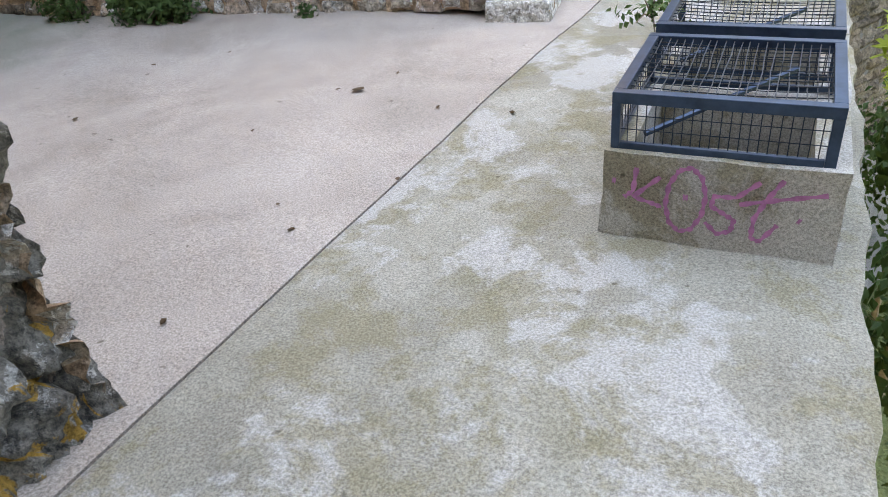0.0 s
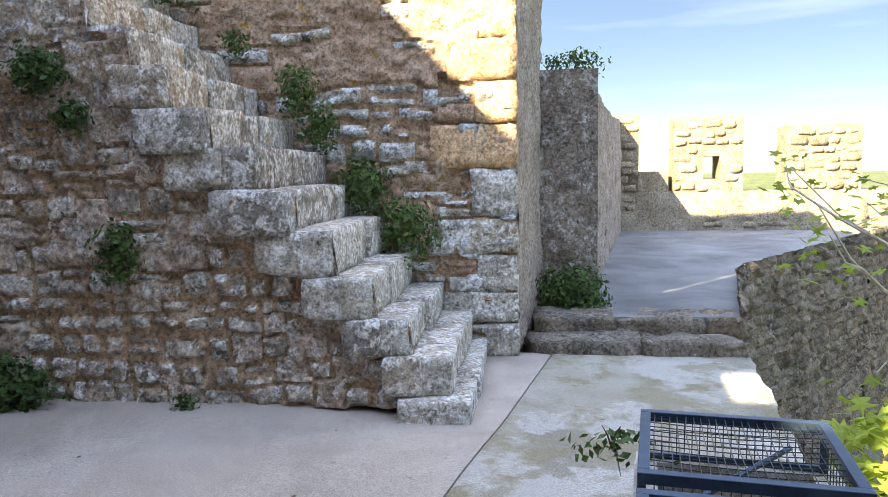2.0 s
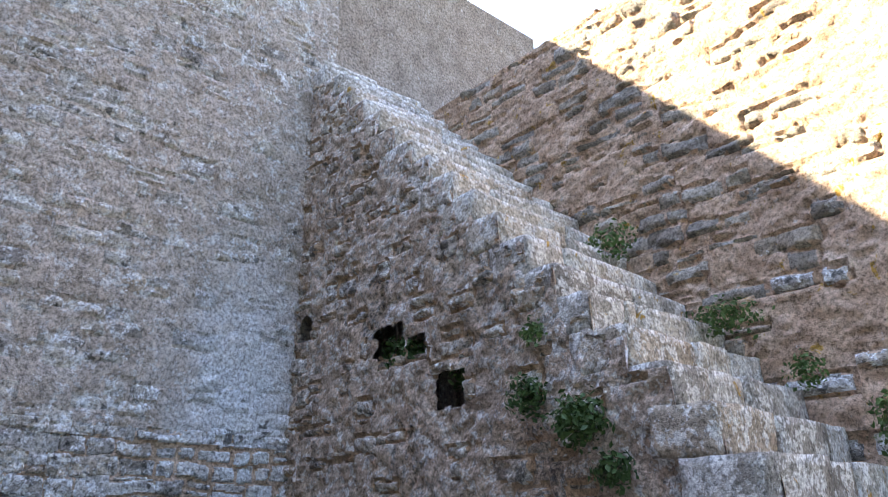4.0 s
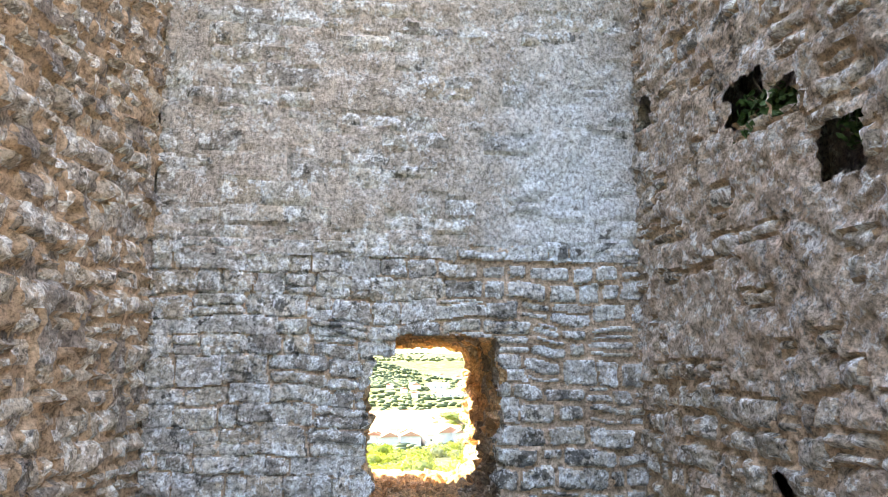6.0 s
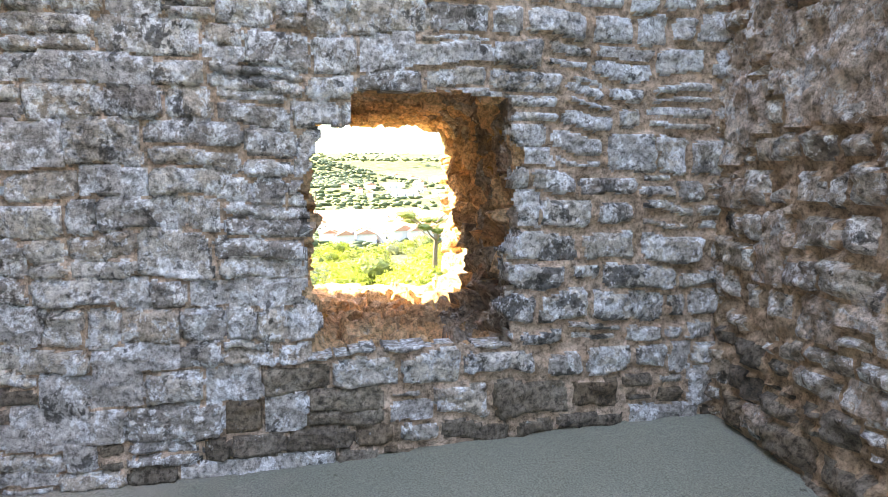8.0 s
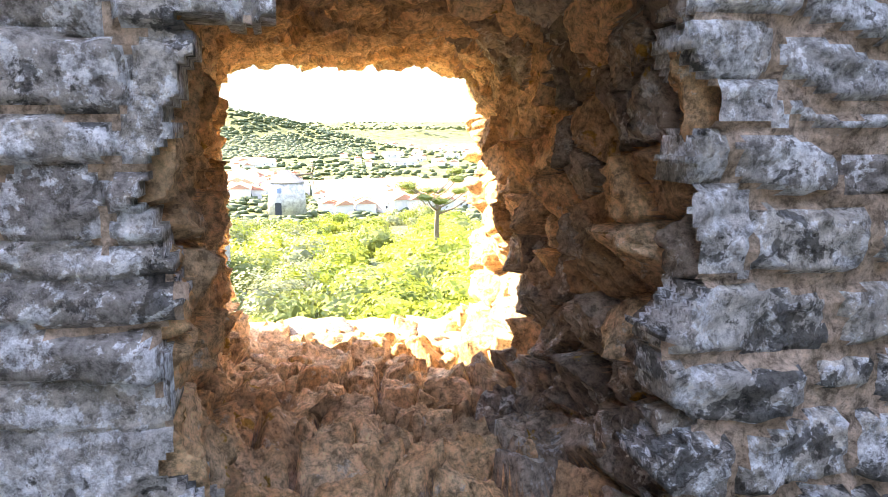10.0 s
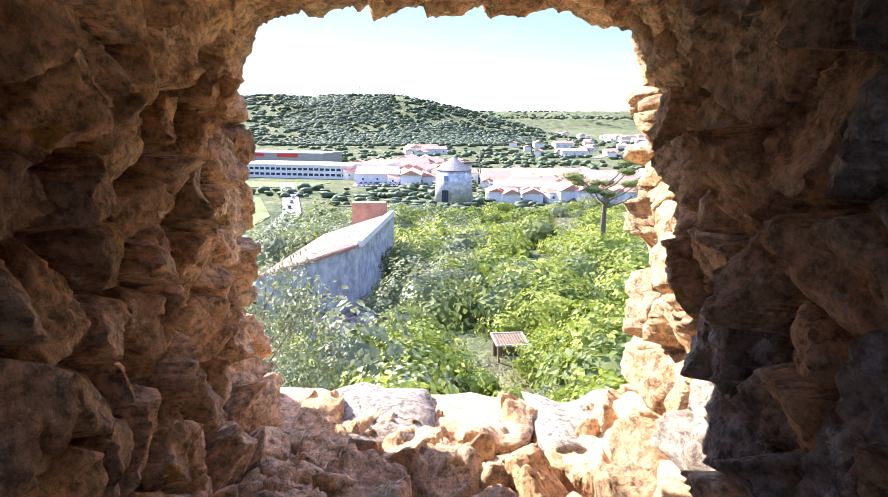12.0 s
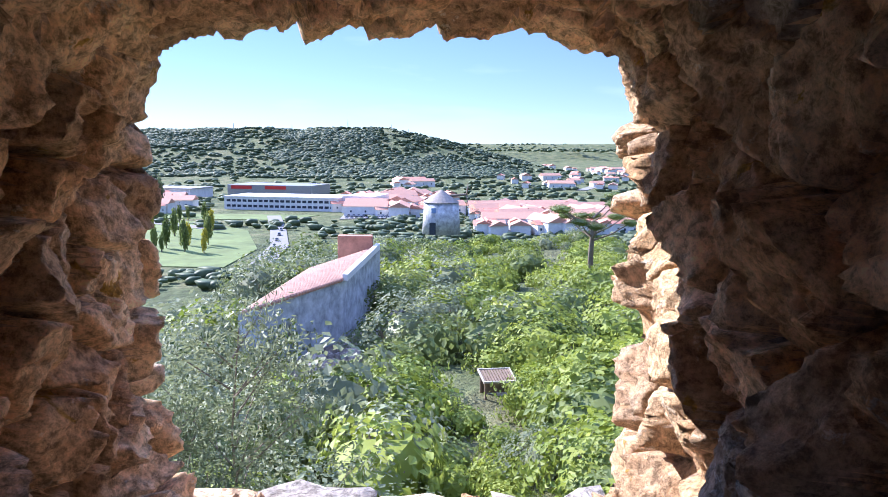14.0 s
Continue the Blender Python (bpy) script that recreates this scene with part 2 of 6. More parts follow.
def concrete(name, dark, mid, light, green, algae=None):
    m, nt, p, pos = blank(name, 0.85)
    c = ramp(nt, [(0.35, dark), (0.5, mid), (0.68, light)], noise_tex(nt, 1.1, 9, 0.62, pos, 0.5))
    gm = ramp(nt, [(0.5, (0, 0, 0)), (0.6, (0.75, 0.75, 0.75))], noise_tex(nt, 0.9, 8, 0.66, pos, 0.4))
    if green:
        c = blend(nt, gm, c, green)
        pale = ramp(nt, [(0.5, (0, 0, 0)), (0.53, (0.85, 0.85, 0.85))], noise_tex(nt, 0.85, 11, 0.66, pos, 0.2))
        c = blend(nt, pale, c, (0.4, 0.39, 0.365))
        brown = ramp(nt, [(0.5, (0, 0, 0)), (0.57, (0.7, 0.7, 0.7))], noise_tex(nt, 1.9, 10, 0.72, pos, 0.3))
        c = blend(nt, brown, c, (0.22, 0.195, 0.12))
    if algae:
        # a green-grey film of algae, thickest at the far end of the slab, with a ragged rim
        away = nt.nodes.new("ShaderNodeVectorMath")
        away.operation = "DISTANCE"
        away.inputs[1].default_value = algae
        nt.links.new(pos, away.inputs[0])
        rim = nt.nodes.new("ShaderNodeMath")
        rim.operation = "MULTIPLY_ADD"
        rim.inputs[1].default_value = 2.4
        nt.links.new(noise_tex(nt, 1.6, 8, 0.65, pos, 0.4), rim.inputs[0])
        nt.links.new(away.outputs["Value"], rim.inputs[2])
        span = nt.nodes.new("ShaderNodeMath")
        span.operation = "DIVIDE"
        span.inputs[1].default_value = 6.0
        nt.links.new(rim.outputs[0], span.inputs[0])
        c = blend(nt, ramp(nt, [(0.42, (0.8, 0.8, 0.8)), (0.62, (0, 0, 0))], span.outputs[0]), c, (0.18, 0.2, 0.155))
    grain = noise_tex(nt, 120, 4, 0.8, pos)
    c = blend(nt, 0.9, c, ramp(nt, [(0.36, (0.5, 0.5, 0.5)), (0.64, (1.4, 1.4, 1.4))], grain), "MULTIPLY")
    dots = ramp(nt, [(0.72, (1, 1, 1)), (0.76, (0.45, 0.42, 0.38))], noise_tex(nt, 14, 2, 0.5, pos))
    c = blend(nt, 0.8, c, dots, "MULTIPLY")
    nt.links.new(c, p.inputs["Base Color"])
    bump(nt, p, blend(nt, 0.35, grain, noise_tex(nt, 12, 6, 0.6, pos)), 0.6, 0.006)
    return m


M_SLAB = concrete("pink_grey_brushed_concrete", (0.3, 0.26, 0.225), (0.37, 0.325, 0.285), (0.43, 0.385, 0.34), None, (-6.6, 4.6, 0.0))
M_SLAB2 = concrete("stained_grey_concrete", (0.235, 0.22, 0.18), (0.3, 0.285, 0.235), (0.37, 0.355, 0.31), (0.21, 0.19, 0.12))
M_WALK = concrete("worn_grey_paving", (0.13, 0.13, 0.13), (0.19, 0.19, 0.19), (0.26, 0.26, 0.26), None)
M_BLOCK = concrete("raw_cast_concrete", (0.31, 0.3, 0.265), (0.41, 0.4, 0.36), (0.5, 0.49, 0.46), (0.33, 0.29, 0.18))


def plain(name, col, rough=0.6, metal=0.0, vary=0.25, scale=8.0, bump_d=0.0, rnd=0.0):
    m, nt, p, pos = blank(name, rough, metal)
    k = noise_tex(nt, scale, 6, 0.65, pos)
    c = ramp(nt, [(0.3, tuple(v * (1 - vary) for v in col)), (0.7, tuple(min(1, v * (1 + vary)) for v in col))], k)
    if rnd:
        rn = nt.nodes.new("ShaderNodeObjectInfo").outputs["Random"]
        c = blend(nt, 1.0, c, ramp(nt, [(0, (1 - rnd,) * 3), (1, (1 + rnd,) * 3)], rn), "MULTIPLY")
    nt.links.new(c, p.inputs["Base Color"])
    if bump_d:
        bump(nt, p, k, 0.6, bump_d)
    return m


def leafy(name, dark, light, sheen=0.35):
    """Leaves: a tone for each bush and each leaf, some light coming through."""
    m, nt, p, pos = blank(name, 0.55)
    rn = nt.nodes.new("ShaderNodeObjectInfo").outputs["Random"]
    ri = nt.nodes.new("ShaderNodeNewGeometry").outputs["Random Per Island"]
    c = ramp(nt, [(0.0, dark), (1.0, light)], blend(nt, 0.38, rn, ri))
    c = blend(nt, 0.5, c, ramp(nt, [(0.3, (0.6, 0.6, 0.6)), (0.7, (1.4, 1.35, 1.2))], noise_tex(nt, 0.7, 3, 0.5, pos)), "MULTIPLY")
    nt.links.new(c, p.inputs["Base Color"])
    tr = nt.nodes.new("ShaderNodeBsdfTranslucent")
    nt.links.new(c, tr.inputs["Color"])
    mx = nt.nodes.new("ShaderNodeMixShader")
    mx.inputs[0].default_value = sheen
    nt.links.new(p.outputs[0], mx.inputs[1])
    nt.links.new(tr.outputs[0], mx.inputs[2])
    nt.links.new(mx.outputs[0], nt.nodes["Material Output"].inputs["Surface"])
    return m


M_LENTISK = leafy("bright_lentisk_leaves", (0.14, 0.2, 0.03), (0.36, 0.41, 0.075))
M_OAK = leafy("dark_oak_leaves", (0.09, 0.135, 0.035), (0.24, 0.285, 0.09))
M_OLIVE = leafy("grey_olive_leaves", (0.13, 0.165, 0.085), (0.3, 0.33, 0.19))
M_FIG = leafy("yellow_green_fig_leaves", (0.2, 0.28, 0.04), (0.42, 0.5, 0.1), 0.45)
M_IVY = leafy("dark_wall_plant_leaves", (0.035, 0.075, 0.025), (0.1, 0.17, 0.05), 0.2)
# distant leaves, lightened in the colour to stand for haze
M_FARTREE = leafy("haze_lightened_tree_leaves", (0.1, 0.14, 0.075), (0.2, 0.245, 0.125), 0.4)
M_YELLOW = leafy("yellowing_poplar_leaves", (0.28, 0.26, 0.03), (0.45, 0.42, 0.06))
M_BARK = plain("grey_bark", (0.2, 0.16, 0.12), 0.9, 0, 0.4, 20, 0.01)
M_TWIG = plain("pale_bare_twig", (0.42, 0.38, 0.32), 0.85, 0, 0.3, 20)
# base lifted towards blue to stand for the sky reflected in the rails
M_STEEL = plain("dark_painted_steel_sky_tinted", (0.045, 0.072, 0.115), 0.3, 0.55, 0.3, 14)
M_WIRE = plain("dark_welded_wire", (0.05, 0.06, 0.075), 0.35, 0.7, 0.3, 30)
M_DARK = plain("recess_shade_and_wheel_dark", (0.05, 0.055, 0.06), 0.8, 0, 0.4, 5)
M_PAINT = plain("faded_magenta_spray_paint", (0.42, 0.17, 0.33), 0.7, 0, 0.35, 22)
M_PIPE = plain("grey_zinc_pipe", (0.33, 0.33, 0.32), 0.5, 0.6, 0.2, 10)
M_WHITE = plain("whitewashed_render", (0.74, 0.73, 0.7), 0.85, 0, 0.12, 0.3)
# streaky stained whitewash; its blue-grey also carries the mill's shaded side
M_MILLW = plain("stained_shade_grey_whitewash", (0.46, 0.47, 0.48), 0.9, 0, 0.45, 1.6)
M_TILE = plain("terracotta_roof_tiles", (0.55, 0.25, 0.17), 0.85, 0, 0.3, 1.2, 0.03)
M_TILEP = plain("sun_bleached_pink_tiles", (0.52, 0.29, 0.2), 0.85, 0, 0.2, 1.5, 0.03)
M_GLASS = plain("dark_window_glass", (0.05, 0.06, 0.08), 0.15)
M_RED = plain("red_shop_sign", (0.6, 0.05, 0.04), 0.6)
M_ASPH = plain("pale_worn_asphalt", (0.22, 0.21, 0.2), 0.9, 0, 0.15, 0.2)
M_LAWN = plain("mown_grass", (0.13, 0.17, 0.055), 0.9, 0, 0.3, 0.08)
M_CAR = plain("car_paint", (0.4, 0.4, 0.42), 0.35, 0, 0.1, 1, 0, 0.7)
M_WOOD = plain("weathered_board", (0.2, 0.14, 0.095), 0.85, 0, 0.3, 6)
M_LEAD = plain("grey_mill_cap_boards", (0.31, 0.27, 0.23), 0.8, 0, 0.25, 2)
M_RUSTY = plain("dry_leaf", (0.12, 0.08, 0.05), 0.9)
M_BLUE = plain("faded_blue_paint", (0.2, 0.3, 0.5), 0.8)


def ground_mat():
    m, nt, p, pos = blank("scrub_and_fields", 0.95)
    a = ramp(nt, [(0.35, (0.05, 0.07, 0.025)), (0.5, (0.1, 0.12, 0.045)), (0.66, (0.17, 0.16, 0.075))], noise_tex(nt, 0.035, 9, 0.65, pos))
    b = ramp(nt, [(0.4, (0.55, 0.55, 0.55)), (0.6, (1.3, 1.3, 1.3))], noise_tex(nt, 0.35, 6, 0.7, pos))
    c = blend(nt, 0.8, a, b, "MULTIPLY")
    nt.links.new(c, p.inputs["Base Color"])
    bump(nt, p, noise_tex(nt, 0.5, 6, 0.7, pos), 1.0, 1.0)
    return m


M_GROUND = ground_mat()

# ---- building tools ----
def smooth01(t):
    t = np.clip(t, 0, 1)
    return t * t * (3 - 2 * t)


def h3(ix, iy, iz, seed):
    n = (ix * 374761393 + iy * 668265263 + iz * 2147483647 + seed * 1274126177) & 0xFFFFFFFF
    n = ((n ^ (n >> 13)) * 1274126177) & 0xFFFFFFFF
    return ((n ^ (n >> 16)) & 0xFFFF) / 65535.0


def vnoise(p, seed=0):
    """Smooth value noise in -1..1 at the points p (n x 3)."""
    i = np.floor(p).astype(np.int64)
    f = p - i
    f = f * f * (3 - 2 * f)
    out = 0
    for dx in (0, 1):
        for dy in (0, 1):
            for dz in (0, 1):
                w = (f[:, 0] if dx else 1 - f[:, 0]) * (f[:, 1] if dy else 1 - f[:, 1]) * (f[:, 2] if dz else 1 - f[:, 2])
                out = out + w * h3(i[:, 0] + dx, i[:, 1] + dy, i[:, 2] + dz, seed)
    return out * 2 - 1


def fbm(p, octaves=4, gain=0.5, seed=0):
    p = np.asarray(p, float)
    out, a = 0, 1.0
    for k in range(octaves):
        out = out + a * vnoise(p * 2.0 ** k, seed + k)
        a *= gain
    return out


def mesh(name, verts, faces, mats, smooth=False, ids=None):
    me = bpy.data.meshes.new(name)
    me.from_pydata([tuple(v) for v in verts], [], [tuple(f) for f in faces])
    for m in (mats if isinstance(mats, (list, tuple)) else [mats]):
        me.materials.append(m)
    if ids is not None:
        me.polygons.foreach_set("material_index", ids)
    if smooth:
        me.polygons.foreach_set("use_smooth", [True] * len(me.polygons))
    me.update()
    return me


def thing(name, label, category, m=None, group="", kind=""):
    ob = new(name)
    ob.empty_display_size = 0.1
    if m is not None:
        ob.matrix_world = m
    return tagged(ob, label, category, group, kind)


def part(name, data, parent, label="", m=None):
    if isinstance(data, tuple):
        bm, mat = data
        me = bpy.data.meshes.new(name)
        bm.to_mesh(me)
        bm.free()
        me.materials.append(mat)
        data = me
    ob = new(name, data)
    ob.parent = parent
    if m is not None:
        ob.matrix_basis = m
    return tagged(ob, label)


def box_bm(x0, y0, z0, x1, y1, z1, bevel=0.0, bm=None):
    own = bm is None
    bm = bm or bmesh.new()
    r = bmesh.ops.create_cube(bm, size=1, matrix=Matrix.Translation(((x0 + x1) / 2, (y0 + y1) / 2, (z0 + z1) / 2)) @ Matrix.Diagonal((x1 - x0, y1 - y0, z1 - z0, 1)))
    if bevel:
        es = {e for v in r["verts"] for e in v.link_edges}
        bmesh.ops.bevel(bm, geom=list(es), offset=bevel, segments=2, affect="EDGES", profile=0.6)
    return bm


def tube(bm, pts, r0, r1, n=6):
    """A tapered tube through pts, added to bm."""
    pts = [Vector(p) for p in pts]
    rings = []
    for k, p in enumerate(pts):
        d = (pts[min(k + 1, len(pts) - 1)] - pts[max(k - 1, 0)]).normalized()
        a = d.orthogonal().normalized()
        b = d.cross(a)
        r = r0 + (r1 - r0) * k / max(1, len(pts) - 1)
        rings.append([bm.verts.new(p + (a * math.cos(2 * math.pi * j / n) + b * math.sin(2 * math.pi * j / n)) * r) for j in range(n)])
    for a, b in zip(rings, rings[1:]):
        s = min(range(n), key=lambda s: (a[0].co - b[s].co).length)
        for j in range(n):
            bm.faces.new((a[j], a[(j + 1) % n], b[(j + 1 + s) % n], b[(j + s) % n]))
    bm.faces.new(rings[0][::-1])
    bm.faces.new(rings[-1])
    return bm


def stone_template(seed, nx=5, nz=4, rough=0.05):
    """A squared rubble stone, 1 x 1 x 1, whose face looks along -y: an uneven face with rounded corners, and sides."""
    rng = np.random.RandomState(seed)
    us, vs = np.linspace(-0.5, 0.5, nx), np.linspace(-0.5, 0.5, nz)
    V, F = [], []
    for iv, v in enumerate(vs):
        for iu, u in enumerate(us):
            eu, ev = abs(u) * 2, abs(v) * 2
            k = 1 - 0.12 * (eu ** 4) * (ev ** 4)
            edge = iu in (0, nx - 1) or iv in (0, nz - 1)
            d = -0.5 + (0.09 if edge else 0.0) + rng.uniform(-rough, rough)
            j = 0.07
            V.append((u * k + rng.uniform(-j, j) * (1 if not edge else 0.8), d, v * k + rng.uniform(-j, j)))
    idx = lambda iu, iv: iv * nx + iu
    for iv in range(nz - 1):
        for iu in range(nx - 1):
            F.append((idx(iu, iv), idx(iu + 1, iv), idx(iu + 1, iv + 1), idx(iu, iv + 1)))
    ring = [idx(i, 0) for i in range(nx)] + [idx(nx - 1, i) for i in range(1, nz)] + [idx(i, nz - 1) for i in range(nx - 2, -1, -1)] + [idx(0, i) for i in range(nz - 2, 0, -1)]
    base = len(V)
    for r in ring:
        x, y, z = V[r]
        V.append((x * 1.03, 0.5, z * 1.03))
    n = len(ring)
    for i in range(n):
        F.append((ring[(i + 1) % n], ring[i], base + i, base + (i + 1) % n))
    return np.array(V), F


STONES = [stone_template(100 + k) for k in range(14)]


def rock_template(seed, sub=2, rough=0.25, facet=0.0):
    """A boulder of size about 1."""
    bm = bmesh.new()
    bmesh.ops.create_icosphere(bm, subdivisions=sub, radius=0.5)
    V = np.array([v.co[:] for v in bm.verts])
    F = [tuple(v.index for v in f.verts) for f in bm.faces]
    bm.free()
    rng = np.random.RandomState(seed)
    Q = V.copy()
    # cut by a few planes, so that it has faces and edges
    for k in range(9):
        n = rng.normal(size=3)
        n /= np.linalg.norm(n)
        lim = rng.uniform(0.27, 0.42)
        d = Q @ n
        Q = Q - np.outer(np.maximum(d - lim, 0) * 0.92, n)
    s = 1 + rough * fbm(V * 3.1 + seed * 7.3, 4, 0.55, seed)[:, None] * 0.5
    return Q * s, F


ROCKS = [rock_template(300 + k, 3) for k in range(10)]
ROCKS_LOW = [rock_template(400 + k, 2) for k in range(8)]


def courses(rng, length, height, ch, sl, top=None, hole=None):
    """Stones of a rubble wall in rough courses: (u, v, width, height)."""
    out, v = [], 0.0
    while v < height:
        h = rng.uniform(*ch)
        u = -rng.uniform(0, sl[1])
        while u < length:
            w = rng.uniform(*sl)
            hh = h * rng.uniform(0.78, 1.06)
            cu, cv = u + w / 2, v + h / 2 + rng.uniform(-0.02, 0.02)
            if 0.02 < cu < length - 0.02 and (top is None or cv + hh * 0.4 < top(cu)) and cv < height and not (hole and hole(cu, cv, w * 0.5, hh * 0.5)):
                lo, hi = max(cu - w / 2, 0.0), min(cu + w / 2, length)
                out.append(((lo + hi) / 2, cv, hi - lo, hh))
            u += w
        v += h
    return out


def wall_matrix(o, u):
    """The frame of a wall: x along it, z up, and its face looks along -y."""
    a = math.atan2(u[1], u[0])
    return Matrix.Translation(o) @ Matrix.Rotation(a, 4, "Z")


def lay(parent, frame_m, stones, mat, rng, proud=(0.0, 0.03), depth=0.16, gap=0.018, as_parts=0, near=None, name="stone", rest="rubble", lab="", tilt=2.5, mat_rest=None):
    """Lays stones on a wall's face: those nearest to near as parts, the rest joined."""
    order = list(range(len(stones)))
    if near:
        order.sort(key=lambda i: (stones[i][0] - near[0]) ** 2 + (stones[i][1] - near[1]) ** 2)
    chosen = set(order[:as_parts])
    V, F, base = [], [], 0
    shared = None
    if as_parts:
        shared = [mesh(name, v, f, mat, True) for v, f in STONES]
    for i, (u, v, w, h) in enumerate(stones):
        k = rng.randint(len(STONES))
        pr = rng.uniform(*proud)
        flip = 1 if rng.rand() < 0.5 else -1
        m = Matrix.Translation((u, depth / 2 - pr, v)) @ Matrix.Rotation(radians(rng.uniform(-tilt, tilt)), 4, "Y") @ Matrix.Diagonal((max(0.03, w - gap), depth, max(0.03, h - gap), 1))
        if i in chosen:
            part(name, shared[k], parent, "", m)
        else:
            tv, tf = STONES[k]
            q = np.array(m)
            V.append(tv @ q[:3, :3].T + q[:3, 3])
            F += [tuple(a + base for a in f) for f in tf]
            base += len(tv)
    if V:
        ob = part(rest, mesh(rest, np.concatenate(V), F, mat_rest or mat, True), parent, lab)
        tagged(ob, kind="stuff")


def sheet(name, length, height, step, disp, mat, top=None, hole=None, parent=None, label="", bottom=None):
    """An uneven skin on a wall's face (x, z), which disp moves outward; top cuts it, hole leaves cells out."""
    nu, nv = max(2, int(length / step) + 1), max(2, int(height / step) + 1)
    uu, vv = np.meshgrid(np.linspace(0, length, nu), np.linspace(0, height, nv))
    u, v = uu.ravel(), vv.ravel()
    if top is not None:
        tops = np.array([top(x) for x in np.linspace(0, length, nu)])
        v = np.minimum(v, np.tile(tops, nv))
    d = disp(u, v)
    V = np.stack([u, -d, v], 1)
    F = []
    for j in range(nv - 1):
        for i in range(nu - 1):
            a, b, c, e = j * nu + i, j * nu + i + 1, (j + 1) * nu + i + 1, (j + 1) * nu + i
            if v[e] - v[a] < 1e-4 and v[c] - v[b] < 1e-4:
                continue
            if hole and hole((u[a] + u[c]) / 2, (v[a] + v[c]) / 2, 0, 0):
                continue
            F.append((a, b, c, e))
    return part(name, mesh(name, V, F, mat, True), parent, label)


def seeds_in_courses(rng, u0, u1, v0, v1, ch, sl):
    """Centres of roughly coursed stones over a face."""
    out, v = [], v0 - ch[1]
    while v < v1 + ch[1]:
        h = rng.uniform(*ch)
        u = u0 - sl[1] * rng.rand()
        while u < u1 + sl[1]:
            w = rng.uniform(*sl)
            out.append((u + w / 2, v + h / 2 + rng.uniform(-0.1, 0.1) * h))
            u += w
        v += h
    return np.array(out)


def squared(rng, u0, u1, v0, v1, ch, sl, gap=lambda u, v: 0.012, split=0.25):
    """Roughly squared stones in wandering courses: (u, v, half width, half height)."""
    out, v = [], v0 - 0.03
    while v < v1 + ch[1]:
        h = rng.uniform(*ch)
        u = u0 - sl[1] * rng.rand()
        while u < u1 + sl[1]:
            w = rng.uniform(*sl) * (0.75 if rng.rand() < 0.3 else 1.0)
            cu, cv = u + w / 2, v + h / 2
            rows = [(cv, h)]
            if rng.rand() < split:
                k = rng.uniform(0.35, 0.65)
                rows = [(v + h * k / 2, h * k), (v + h * (1 + k) / 2, h * (1 - k))]
            for rv, rh in rows:
                g = gap(cu, rv) * rng.uniform(0.4, 1.7)
                out.append((cu + rng.uniform(-0.3, 0.3) * g, rv + rng.uniform(-0.3, 0.3) * g, max(0.02, w / 2 - g / 2), max(0.014, rh / 2 - g / 2)))
            u += w
        v += h
    return np.array(out)


def facets(p, seed=0):
    """Broken faces in about -1..1: each cell is a plane with its own tilt and depth."""
    i = np.floor(p).astype(np.int64)
    best = np.full(len(p), 1e9)
    cell, spot = np.zeros_like(i), np.zeros_like(p)
    for dx in (-1, 0, 1):
        for dy in (-1, 0, 1):
            for dz in (-1, 0, 1):
                c = i + np.array([dx, dy, dz])
                f = c + np.stack([h3(c[:, 0], c[:, 1], c[:, 2], seed + k) for k in range(3)], 1)
                d = ((p - f) ** 2).sum(1)
                near_ = d < best
                best = np.where(near_, d, best)
                cell[near_], spot[near_] = c[near_], f[near_]
    t = np.stack([h3(cell[:, 0], cell[:, 1], cell[:, 2], seed + 7 + k) for k in range(4)], 1) * 2 - 1
    return 0.5 * t[:, 3] + (t[:, :3] * (p - spot)).sum(1)


